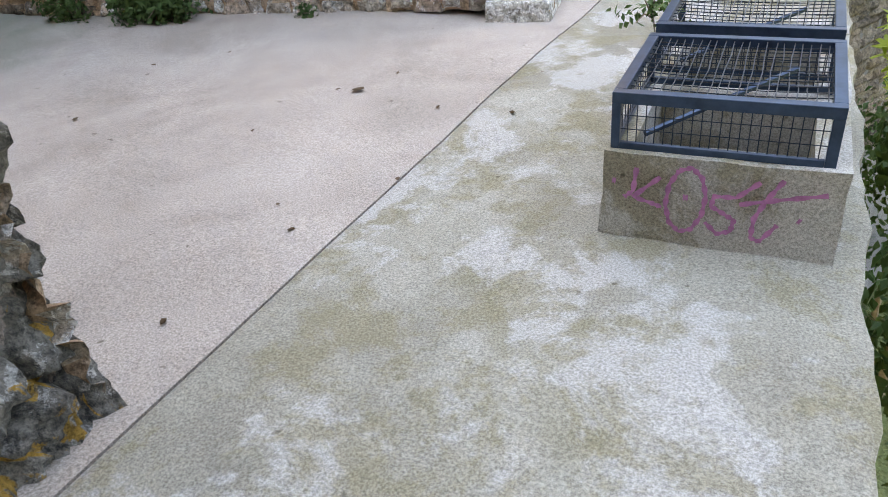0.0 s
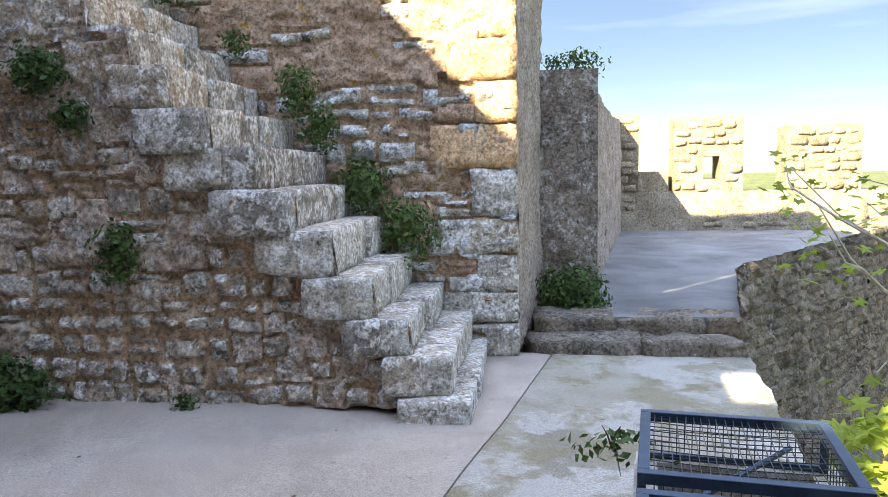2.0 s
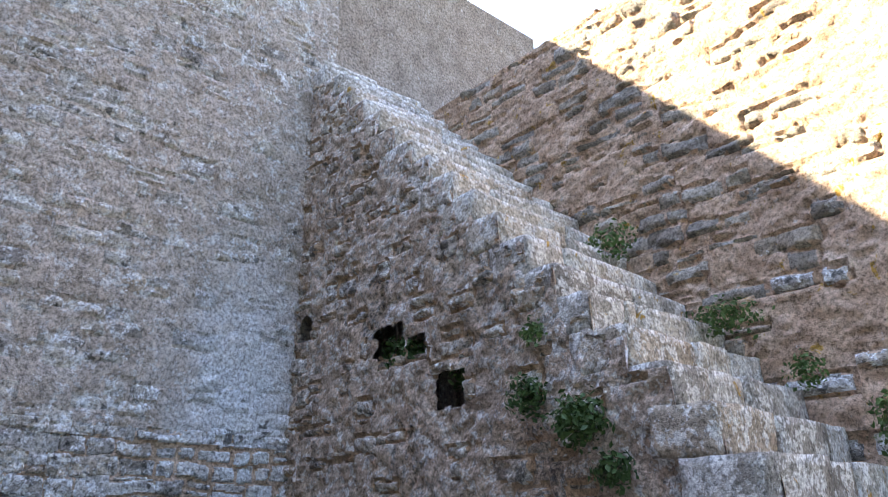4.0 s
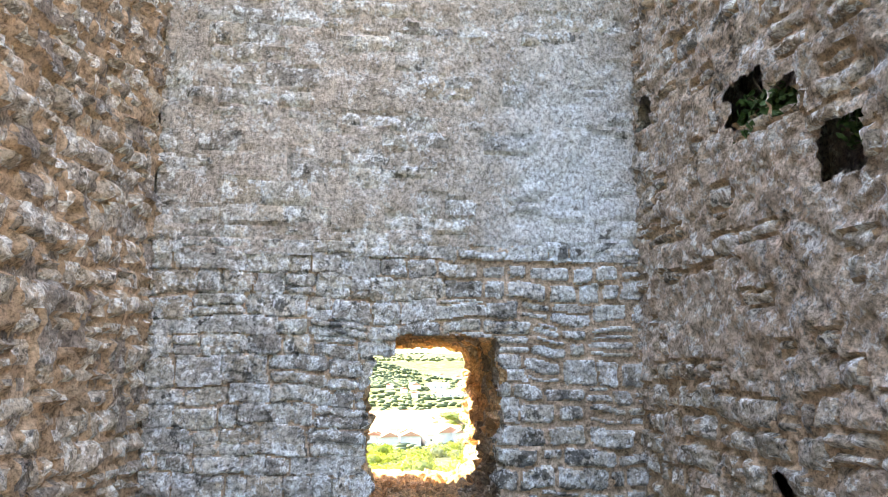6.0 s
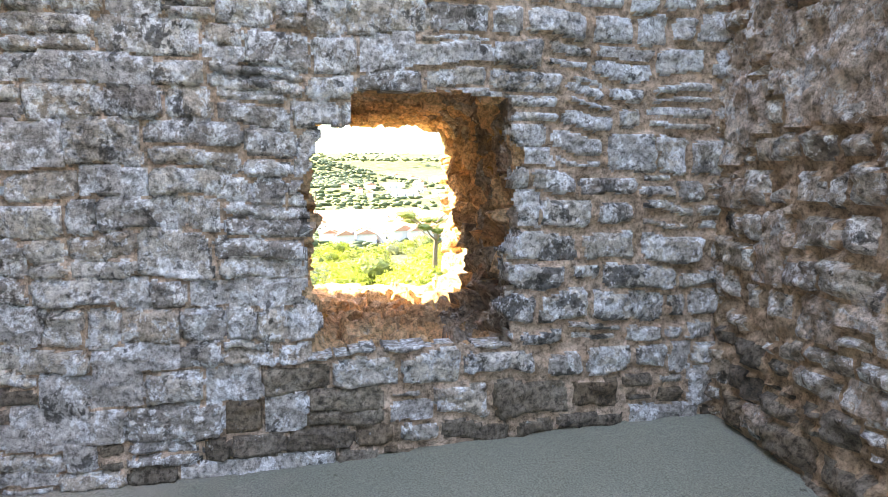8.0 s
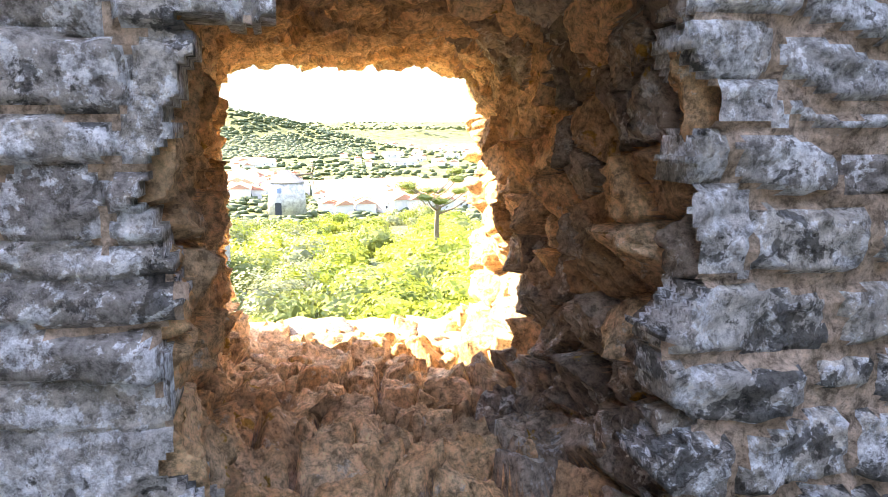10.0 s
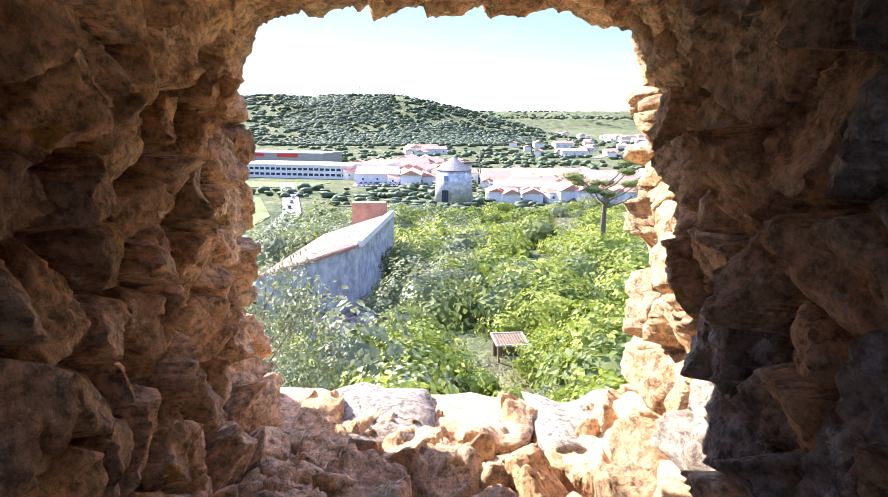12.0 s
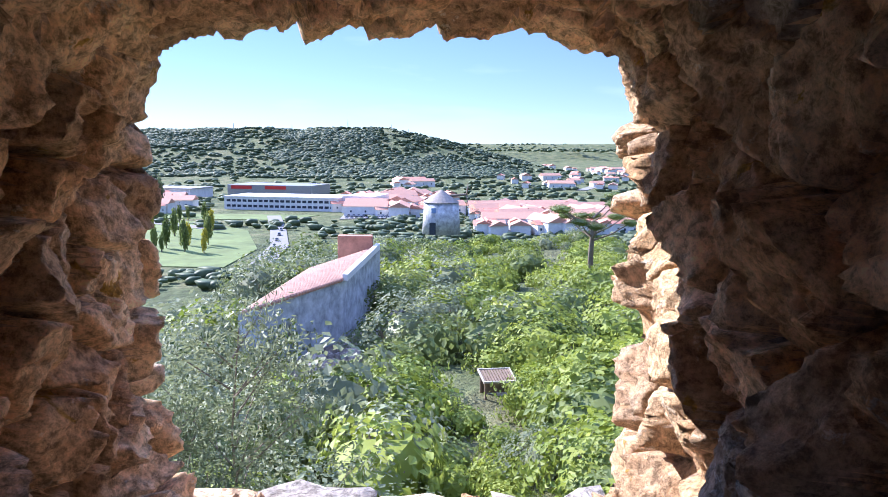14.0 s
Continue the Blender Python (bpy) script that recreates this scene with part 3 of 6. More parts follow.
def masonry(parent, G, N, q, seeds, mats, rng, edge=0.03, amp=0.03, joint=0.025, joint_w=0.016, tilt=0.12, fine=0.012, fine_scale=14, mask=None, drop_seed=None, top=None, n_parts=0, near=None, name="stone", rest="rubble", keep_face=None, wrap=False, power=2, squash=1.0, show=None, skirt=0.0, strata=1.0, pick=None, chip=0.008, chip_scale=11.0):
    """A face of rubble masonry. G: its grid (rows x columns x 3), N: outward normals, q: the coordinates in which the stones lie.
    Each stone bulges by its own amount, with its own tilt; joints lie back. The stones nearest to near become parts, the rest is joined."""
    nv, nu = G.shape[:2]
    P, Nn, Q = G.reshape(-1, 3), N.reshape(-1, 3), q.reshape(-1, q.shape[-1])
    warp = np.stack([fbm(P * 5 + 3, 3, 0.5, 91), fbm(P * 5 + 9, 3, 0.5, 92), fbm(P * 5 + 17, 3, 0.5, 93)], 1) * 0.02
    jit = warp[:, :Q.shape[1]]
    Qj = (Q + jit).astype(np.float32)
    S = seeds.astype(np.float32)
    blocks_ = Q.shape[1] == 2 and seeds.shape[1] == 4
    if blocks_:
        Qj = (Q + jit * 0.8 + 0.038 * np.stack([fbm(P * 1.3, 3, 0.55, 81), fbm(P * 1.3, 3, 0.55, 82)], 1)).astype(np.float32)
        seeds = seeds[:, :2]
    c1 = np.zeros(len(Q), int)
    e = np.zeros(len(Q), np.float32)
    for a in range(0, len(Q), 2000):
        if blocks_:
            au = S[None, :, 2] - np.abs(Qj[a:a + 2000, 0:1] - S[None, :, 0])
            av = S[None, :, 3] - np.abs(Qj[a:a + 2000, 1:2] - S[None, :, 1])
            m_ = np.minimum(au, av)
            first = m_.argmax(1)
            row = np.arange(len(first))
            au, av, rc = au[row, first], av[row, first], 0.03
            c1[a:a + 2000] = first
            e[a:a + 2000] = 2 * np.where((au > 0) & (av > 0), rc - np.hypot(np.maximum(rc - au, 0), np.maximum(rc - av, 0)) + np.maximum(np.minimum(au, av) - rc, 0), np.minimum(au, av))
            continue
        d = np.zeros((min(2000, len(Q) - a), len(S)), np.float32)
        for k in range(Q.shape[1]):
            f = (Qj[a:a + 2000, k:k + 1] - S[None, :, k]) * (squash if k == Q.shape[1] - 1 else 1.0)
            f *= f
            d += f * f * 30 if power == 4 else f
        two = np.argpartition(d, 1, axis=1)[:, :2]
        dd = np.take_along_axis(d, two, 1)
        dd = (dd / 30) ** 0.25 if power == 4 else np.sqrt(dd)
        first = dd.argmin(1)
        c1[a:a + 2000] = two[np.arange(len(two)), first]
        e[a:a + 2000] = np.abs(dd[:, 0] - dd[:, 1])
    K = len(S)
    off, tl = rng.uniform(-0.6, 1, K), rng.normal(0, tilt, (K, Q.shape[1]))
    prof = smooth01((e - joint_w * 0.5) / edge)
    h = prof * (amp * (0.6 + 0.5 * off[c1]) + np.sum(tl[c1] * (Q - seeds[c1]), 1)) - joint * (1 - prof)
    h = np.clip(h, -joint, amp * 1.7)
    if mask is not None:
        k = mask(Q)
        h = h * k + (1 - k) * amp * 0.75
    vis = np.ones(K, bool) if show is None else np.array([rng.rand() < show(sv) for sv in seeds])
    coat = amp * (0.45 + 0.5 * fbm(P * 2.2, 3, 0.55, 97))
    h = np.where(vis[c1], h, coat)
    PS = P * np.array([1, 1, strata])
    h = h + fine * fbm(PS * fine_scale, 4, 0.6, 95) + fine * 0.6 * np.abs(fbm(PS * fine_scale * 2.3, 3, 0.6, 96))
    if chip:
        FS = (P + warp * 0.6) * np.array([1, 1, 0.5 + 0.8 * strata]) * chip_scale
        h = h + chip * facets(FS, 51) + 0.45 * chip * facets(FS * 2.6, 57)
    V = P + Nn * h[:, None]
    idx = np.arange(nv * nu).reshape(nv, nu)
    if wrap:
        idx = np.concatenate([idx, idx[:, :1]], 1)
    Fq = np.stack([idx[:-1, :-1], idx[:-1, 1:], idx[1:, 1:], idx[1:, :-1]], -1).reshape(-1, 4)
    cell = c1[Fq[:, 0]]
    ef = e[Fq].mean(1)
    keep = np.ones(len(Fq), bool)
    if keep_face is not None:
        keep &= keep_face(Q[Fq].mean(1))
    if drop_seed is not None:
        bad = np.array([drop_seed(s) for s in seeds])
        keep &= ~bad[cell]
    Fq, cell, ef = Fq[keep], cell[keep], ef[keep]
    is_m = (ef < joint_w) | ~vis[cell]
    if mask is not None:
        is_m |= (mask(Q)[Fq[:, 0]] < 0.35)
    key = np.where(~vis[cell], K + 1, np.where(is_m, K, cell))
    chosen = []
    if n_parts:
        cnt = np.bincount(cell[~is_m], minlength=K)
        order = np.argsort(((seeds - np.array(near)) ** 2).sum(1))
        chosen = [int(c) for c in order if cnt[c] > 6][:n_parts]
        for c in chosen:
            ff = Fq[key == c]
            vid, inv = np.unique(ff, return_inverse=True)
            fl, vv_ = inv.reshape(-1, 4), V[vid]
            fl = [tuple(f) for f in fl]
            if skirt:
                # sides of the stone, back into the wall
                seen = {}
                for f in fl:
                    for i in range(4):
                        a, b = f[i], f[(i + 1) % 4]
                        seen[(min(a, b), max(a, b))] = None if (min(a, b), max(a, b)) in seen else (a, b)
                back = vv_ - Nn[vid] * skirt
                n0 = len(vv_)
                vv_ = np.concatenate([vv_, back])
                fl += [(b, a, a + n0, b + n0) for a, b in (x for x in seen.values() if x)]
            part(name, mesh(name, vv_, fl, pick(seeds[c]) if pick else mats[0], True), parent)
    left = ~np.isin(key, chosen)
    Fq, key = Fq[left], key[left]
    pair = (key[:, None].astype(np.int64) * (nv * nu + 1) + Fq)
    uid, inv = np.unique(pair, return_inverse=True)
    me = mesh(rest, V[uid % (nv * nu + 1)], inv.reshape(-1, 4), [mats[1], mats[2], mats[-1]], True, np.where(key == K, 1, np.where(key == K + 1, 2, 0)).astype(np.int32))
    return tagged(part(rest, me, parent), kind="stuff")


def flat_grid(length, height, step, top=None):
    """A wall's face as a grid in its own frame: x along, z up, facing -y."""
    nu, nv = int(length / step) + 1, int(height / step) + 1
    uu, vv = np.meshgrid(np.linspace(0, length, nu), np.linspace(0, height, nv))
    if top is not None:
        vv = np.minimum(vv, np.array([top(x) for x in uu[0]])[None, :])
    G = np.stack([uu, uu * 0, vv], -1)
    N = np.zeros_like(G)
    N[..., 1] = -1
    return G, N, np.stack([uu, vv], -1)

# ---- large structure ----
def floor_z(x, y):
    return 0.15 * smooth01((-5.0 - np.asarray(x)) / 2.4) * smooth01((np.asarray(y) - 2.6) / 3.2) - 0.05 * smooth01((np.asarray(y) - 4.6) / 1.0) * smooth01((np.asarray(x) + 2.2) / 1.2)


def seam_x(y):
    return -1.315 + 0.19 * (y - 1.43)


def edge_x(y):
    return 0.40 + 0.142 * y + 0.01 * math.sin(y * 2.3) + 0.014 * math.sin(y * 7.1 + 1) + 0.008 * math.sin(y * 19)


def slab(name, xa, xb, y0, y1, mat, label, thick=0.35, nx=60, ny=90):
    ys = np.linspace(y0, y1, ny)
    V, F = [], []
    for y in ys:
        a, b = xa(y), xb(y)
        for k in range(nx):
            V.append((a + (b - a) * k / (nx - 1), y, 0))
    V = np.array(V)
    V[:, 2] = floor_z(V[:, 0], V[:, 1]) + 0.006 * fbm(V * np.array([1.3, 1.3, 1]), 3, 0.5, 5)
    # joint edges turn down
    for k in (0, nx - 1):
        V[k::nx, 2] -= 0.008
    n = len(V)
    for j in range(ny - 1):
        for i in range(nx - 1):
            F.append((j * nx + i, j * nx + i + 1, (j + 1) * nx + i + 1, (j + 1) * nx + i))
    ring = list(range(nx)) + [nx * j + nx - 1 for j in range(1, ny)] + [nx * (ny - 1) + i for i in range(nx - 2, -1, -1)] + [nx * j for j in range(ny - 2, 0, -1)]
    low = V[ring].copy()
    low[:, 2] -= thick
    V = np.concatenate([V, low])
    m = len(ring)
    for i in range(m):
        F.append((ring[(i + 1) % m], ring[i], n + i, n + (i + 1) % m))
    return tagged(new(name, mesh(name, V, F, mat, False)), label, "floor", kind="structure")


slab("floor", lambda y: -9.0, lambda y: seam_x(y) - 0.006, -2.2, 7.3, M_SLAB, "pinkish grey brushed concrete terrace floor with leaf litter")
slab("pavement", lambda y: seam_x(y) + 0.006, edge_x, -2.2, 7.72, M_SLAB2, "damp stained grey concrete strip along the terrace edge")

rng = np.random.RandomState(7)


def rough_block(seed, nx, ny, nz, sx_, sy_, sz_, r=0.02, amp=0.012):
    """A hewn block of that size, its edges worn and its faces uneven; origin at its centre."""
    bm = bmesh.new()
    bmesh.ops.create_cube(bm, size=1)
    bmesh.ops.subdivide_edges(bm, edges=bm.edges[:], cuts=4, use_grid_fill=True)
    V = np.array([v.co[:] for v in bm.verts])
    size = np.array([sx_, sy_, sz_])
    P = V * size
    # worn edges
    inner = np.clip(P, -(size / 2 - r), size / 2 - r)
    d = P - inner
    ln = np.linalg.norm(d, axis=1, keepdims=True)
    P = np.where(ln > r, inner + d / np.maximum(ln, 1e-6) * r, P)
    N = V / np.maximum(np.abs(V).max(1, keepdims=True), 1e-6)
    P = P + N * (amp * fbm(P * 6 + seed * 3.7, 4, 0.6, seed))[:, None]
    for v, p in zip(bm.verts, P):
        v.co = p
    for f in bm.faces:
        f.smooth = True
    return bm



def core(name, boxes, mat, label="", category="wall"):
    bm = bmesh.new()
    for b in boxes:
        box_bm(*b, bm=bm)
    me = bpy.data.meshes.new(name)
    bm.to_mesh(me)
    bm.free()
    me.materials.append(mat)
    return tagged(new(name, me), label, category, kind="structure")


# west wall with the embrasure
WX, WXO = -7.15, -9.5
wall_west = core("wall_west", [(WXO, -2.2, -9, WX - 0.05, 3.15, 8.95), (WXO, 4.9, -9, WX - 0.05, 9.5, 8.95), (WXO, 3.15, -9, WX - 0.05, 4.9, 0.35), (WXO, 3.15, 1.98, WX - 0.05, 4.9, 8.95)], M_MORTAR, "thick grey rubble stone castle wall with a broken embrasure")


F_WEST = pose(WX, 2.0, 0, 0, 0, 90)
face_west = thing("wall_face", "weathered grey rubble masonry with pale lichen and sandy mortar", "wall", F_WEST, kind="structure")


def in_opening(s):
    y, v = s[0] + 2.0, s[1]
    return 3.62 < y < 4.40 and 0.64 < v < 1.62


def off_opening(c):
    """Leaves out what lies inside the ragged outline of the opening."""
    n1 = 0.05 * fbm(np.stack([c[:, 1] * 7, c[:, 1] * 0, c[:, 1] * 0], 1), 3, 0.6, 6)
    n2 = 0.05 * fbm(np.stack([c[:, 1] * 6 + 9, c[:, 1] * 0, c[:, 1] * 0], 1), 3, 0.6, 7)
    n3 = 0.03 * fbm(np.stack([c[:, 0] * 6, c[:, 0] * 0, c[:, 0] * 0], 1), 3, 0.6, 9)
    top = np.where(c[:, 0] < 1.72, 1.64, 1.76) + n3
    return ~((c[:, 0] > 1.53 + n1) & (c[:, 0] < 2.49 + n2) & (c[:, 1] > 0.57 + n3 * 0.6) & (c[:, 1] < top))


def west_gap(u, v):
    return 0.008 if u < 1.9 else 0.03


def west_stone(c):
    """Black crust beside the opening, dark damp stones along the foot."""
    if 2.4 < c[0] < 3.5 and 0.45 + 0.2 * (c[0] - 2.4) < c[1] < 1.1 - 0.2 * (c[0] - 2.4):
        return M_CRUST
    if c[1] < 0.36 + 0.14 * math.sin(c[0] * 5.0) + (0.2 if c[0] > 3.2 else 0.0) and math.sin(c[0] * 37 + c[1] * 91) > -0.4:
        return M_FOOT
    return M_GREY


G, N, q = flat_grid(3.88, 2.45, 0.0135)
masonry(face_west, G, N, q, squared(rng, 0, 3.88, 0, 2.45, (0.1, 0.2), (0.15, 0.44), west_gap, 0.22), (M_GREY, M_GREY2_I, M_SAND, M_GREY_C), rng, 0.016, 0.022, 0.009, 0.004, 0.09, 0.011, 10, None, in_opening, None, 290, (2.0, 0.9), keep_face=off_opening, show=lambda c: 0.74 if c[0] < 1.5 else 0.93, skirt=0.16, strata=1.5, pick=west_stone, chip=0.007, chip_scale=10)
G, N, q = flat_grid(3.88, 6.5, 0.03)
q = q + np.array([0, 2.34])
G[..., 2] += 2.34
masonry(face_west, G, N, q, squared(rng, 0, 3.88, 2.34, 8.95, (0.1, 0.19), (0.18, 0.45), lambda u, v: 0.022), (M_GREY, M_GREY2_I, M_MORTAR2), rng, 0.02, 0.018, 0.006, 0.006, 0.08, 0.012, 12, show=lambda c: 0.85 - 0.35 * min(1.0, (c[1] - 2.4) / 0.8) - (0.3 if c[0] > 2.2 else 0), chip=0.008)

# the embrasure's lining, a rough tunnel through the wall
lining = thing("embrasure", "rough broken embrasure tunnel of ochre rubble stones", "opening", pose(0, 0, 0), kind="structure")
xs = np.concatenate([[WX - 0.03, WX - 0.032, WX - 0.035], np.linspace(WX - 0.04, WXO - 0.02, 196), [WXO - 0.03, WXO - 0.03]])
na = 440
th = np.linspace(0, 2 * math.pi, na, endpoint=False)
G, N = np.zeros((len(xs), na, 3)), np.zeros((len(xs), na, 3))
for i, x in enumerate(xs):
    t_ = np.clip((WX - x) / (WX - WXO), 0, 1)
    yc, a_ = 4.02 + 0.025 * t_, 0.53 + 0.135 * t_
    zc, b_ = 1.14 - 0.05 * t_, 0.695 - 0.012 * t_
    flare = [0.3, 0.18, 0.08][i] if i < 3 else ([0.08, 0.4][i - len(xs) + 2] if i >= len(xs) - 2 else 0)
    n_ = 5.5
    r = (np.abs(np.cos(th)) ** n_ + np.abs(np.sin(th)) ** n_) ** (-1 / n_)
    G[i] = np.stack([np.full(na, x), yc + (a_ + flare) * r * np.cos(th), zc + (b_ + flare) * r * np.sin(th)], 1)
    nn = np.stack([np.zeros(na), -np.sign(np.cos(th)) * np.abs(np.cos(th)) ** 4, -np.sign(np.sin(th)) * np.abs(np.sin(th)) ** 4], 1)
    N[i] = nn / np.linalg.norm(nn, axis=1, keepdims=True)
pick = rng.choice(len(xs) * na, 3200, replace=False)
sd = []
for k in pick:
    p = G.reshape(-1, 3)[k]
    if all((p[0] - s[0]) ** 2 + 1.2 * (p[1] - s[1]) ** 2 + 1.5 * (p[2] - s[2]) ** 2 > (0.10 + 0.11 * rng.rand()) ** 2 for s in sd):
        sd.append(p)
masonry(lining, G, N, G, np.array(sd), (M_OCHRE, M_OCHRE_I, M_RENDER), rng, 0.03, 0.056, 0.035, 0.012, 0.32, 0.013, 12, mask=lambda Q: 1 - 0.6 * smooth01((Q[:, 2] - 1.5) / 0.15), chip=0.016, chip_scale=9.0, strata=1.0, squash=1.25, n_parts=290, near=(-8.2, 4.1, 1.0), wrap=True, pick=lambda s: M_SOOT if (s[1] > 4.3 and s[0] > -8.75 or s[0] > -7.5 and s[2] < 0.75) and math.sin(s[0] * 91 + s[2] * 57) < 0.45 else M_OCHRE)
for k in range(56):
    a = rng.uniform(3.5, 4.6)
    x = rng.uniform(WXO + 0.1, -7.85)
    s = rng.uniform(0.06, 0.13)
    v_, f_ = ROCKS[k % 10]
    part("loose_stone", mesh("loose_stone", v_, f_, M_OCHRE, True), lining, "", pose(x, a, 0.47 - 0.04 * (WX - x) / 2.35, *rng.uniform(0, 360, 3)) @ Matrix.Diagonal((s * 1.3, s, s * 0.55, 1)))
# pale flat stones along the outer edge of the sill
for k, (y0, y1) in enumerate(((3.40, 3.66), (3.67, 4.0), (4.02, 4.33), (4.35, 4.64))):
    part("sill_stone", (rough_block(900 + k, 4, 4, 4, 0.34 + 0.08 * (k % 2), y1 - y0 + 0.03, 0.13, 0.014, 0.03), M_PALESILL if k % 2 else M_OCHRE), lining, "pale sunlit sill stone", pose(WXO + 0.12 + rng.uniform(-0.04, 0.04), (y0 + y1) / 2, 0.40 + rng.uniform(-0.02, 0.015), rng.uniform(-4, 4), 4, rng.uniform(-6, 6)))

# staircase up to the wall walk
RISE = [(-0.72, 0.11), (-0.86, 0.36), (-1.12, 0.59), (-1.36, 0.87), (-1.60, 1.17), (-1.86, 1.44), (-2.11, 1.70), (-2.41, 1.98)]
while RISE[-1][0] > -6.9:
    RISE.append((RISE[-1][0] - 0.262, RISE[-1][1] + 0.268))


def stair_top(u):
    x = u + WX
    z = 0.0
    for rx, rz in RISE:
        if x <= rx:
            z = rz
    return z


SY, TY = 5.60, 7.2
stairs = thing("stone_staircase", "steep worn limestone staircase against the tower with weeds in its joints", "stairs", pose(0, 0, 0))
bmc = bmesh.new()
for (rx, rz), nxt in zip(RISE, RISE[1:] + [(-7.2, 0)]):
    box_bm(nxt[0] + 0.002, SY + 0.3, -0.3, rx - 0.05, TY + 0.1, rz - 0.16, bm=bmc)
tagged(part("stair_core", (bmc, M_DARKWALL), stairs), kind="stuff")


for k, (rx, rz) in enumerate(RISE):
    prev = RISE[k - 1][1] if k else -0.08
    h = rz - prev
    cuts = [5.50 + rng.uniform(-0.05, 0.03)] + sorted(rng.uniform(5.9, 6.9, 2 if k < 12 else 1)) + [7.2]
    if k == 0:
        cuts[0] = 5.40
    if k > 8:
        cuts[0] = 5.58
    for a, b in zip(cuts, cuts[1:]):
        dep = 0.42 + rng.uniform(-0.05, 0.08)
        f = rng.uniform(-0.025, 0.02)
        hh = h + rng.uniform(0.0, 0.03)
        part("step_block", (rough_block(k * 9 + int(a * 7), 4, 4, 4, dep, b - a - 0.012, hh, 0.018, 0.009), M_STEP), stairs, "", pose(rx - dep / 2 + f, (a + b) / 2, rz - hh / 2 + rng.uniform(-0.008, 0.008), rng.uniform(-1.5, 1.5), rng.uniform(-1.5, 1.5), rng.uniform(-1.5, 1.5)))
    # long end stones bound into the flank
    if 0 < k < 7:
        ln = rng.uniform(0.2, 0.42)
        part("end_stone", (rough_block(k * 31, 4, 4, 4, ln, 0.22, h * 0.96, 0.03, 0.014), M_STEP), stairs, "", pose(rx - 0.2 - ln / 2, 5.60, rz - h / 2, rng.uniform(-2, 2), rng.uniform(-2, 2), rng.uniform(-2, 2)))

F_STAIR = pose(WX, SY, 0)
face_stair = thing("wall_flank", "dark lichen-blackened rubble flank of the staircase", "wall", F_STAIR, kind="structure")
HOLES = [(0.2, 3.48, 0.11, 0.12), (1.6, 3.1, 0.2, 0.13), (2.36, 2.6, 0.15, 0.13), (1.75, 0.92, 0.085, 0.1), (1.95, 3.0, 0.12, 0.09)]


def hole_stair(u, v, hw, hh):
    return any(abs(u - a) < w * (1 + 0.06 * math.sin(v * 40)) + hw * 0.7 and abs(v - b) < h * (1 + 0.06 * math.sin(u * 37)) + hh * 0.7 for a, b, w, h in HOLES)


G, N, q = flat_grid(6.42, 6.3, 0.021, lambda u: max(0.0, stair_top(u) - 0.05))
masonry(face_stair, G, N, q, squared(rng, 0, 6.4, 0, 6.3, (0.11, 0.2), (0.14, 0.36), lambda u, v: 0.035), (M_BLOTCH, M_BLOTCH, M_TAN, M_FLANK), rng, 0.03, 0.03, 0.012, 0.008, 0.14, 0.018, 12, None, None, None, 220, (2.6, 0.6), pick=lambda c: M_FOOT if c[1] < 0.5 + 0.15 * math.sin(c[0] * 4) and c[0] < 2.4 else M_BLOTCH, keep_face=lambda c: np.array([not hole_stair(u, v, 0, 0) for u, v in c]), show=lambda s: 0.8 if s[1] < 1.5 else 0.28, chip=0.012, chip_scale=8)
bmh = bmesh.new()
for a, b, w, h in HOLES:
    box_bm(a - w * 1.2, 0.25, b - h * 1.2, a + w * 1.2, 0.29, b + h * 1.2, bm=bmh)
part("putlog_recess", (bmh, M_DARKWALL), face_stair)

# tower
bm = bmesh.new()
lo = [bm.verts.new((x, y, -2)) for x, y in ((-7.1, TY + 0.03), (-0.53, TY + 0.03), (-0.33, 8.48), (-0.5, 9.6), (-7.1, 9.6))]
hi = [bm.verts.new((v.co.x, v.co.y, 6.6)) for v in lo]
bm.faces.new(lo[::-1])
bm.faces.new(hi)
for i in range(5):
    bm.faces.new((lo[i], lo[(i + 1) % 5], hi[(i + 1) % 5], hi[i]))
me = bpy.data.meshes.new("wall_tower")
bm.to_mesh(me)
bm.free()
me.materials.append(M_RENDER)
tower = tagged(new("wall_tower", me), "tall ochre rendered tower wall, rubble and ashlar corner, half in sun", "wall", kind="structure")
F_TOWER = pose(WX, TY, 0)
face_tower = thing("wall_tower_face", "eroded pink lime render over rubble on the tower", "wall", F_TOWER, kind="structure")
TH = [(6.09, 2.24, 0.09, 0.11)]


def hole_tower(u, v, hw, hh):
    return any(abs(u - a) < w + hw * 0.9 and abs(v - b) < h + hh * 0.9 for a, b, w, h in TH)


G, N, q = flat_grid(6.66, 6.55, 0.026)
masonry(face_tower, G, N, q, squared(rng, 0, 6.7, 0, 6.6, (0.11, 0.2), (0.2, 0.6), lambda u, v: 0.04), (M_GREY, M_GREY_I, M_RENDER), rng, 0.026, 0.03, 0.014, 0.008, 0.14, 0.014, 11, None, None, None, 110, (5.5, 1.5), keep_face=lambda c: np.array([not hole_tower(u, v, 0, 0) for u, v in c]), show=lambda s: 0.75 if s[1] < 2.3 else 0.5 if s[0] < 4.6 else 0.1, strata=1.6, chip=0.01)
# near-black panel behind the hole: the recess's shade is put into its colour
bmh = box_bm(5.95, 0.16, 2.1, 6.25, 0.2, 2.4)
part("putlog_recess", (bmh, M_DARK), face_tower)
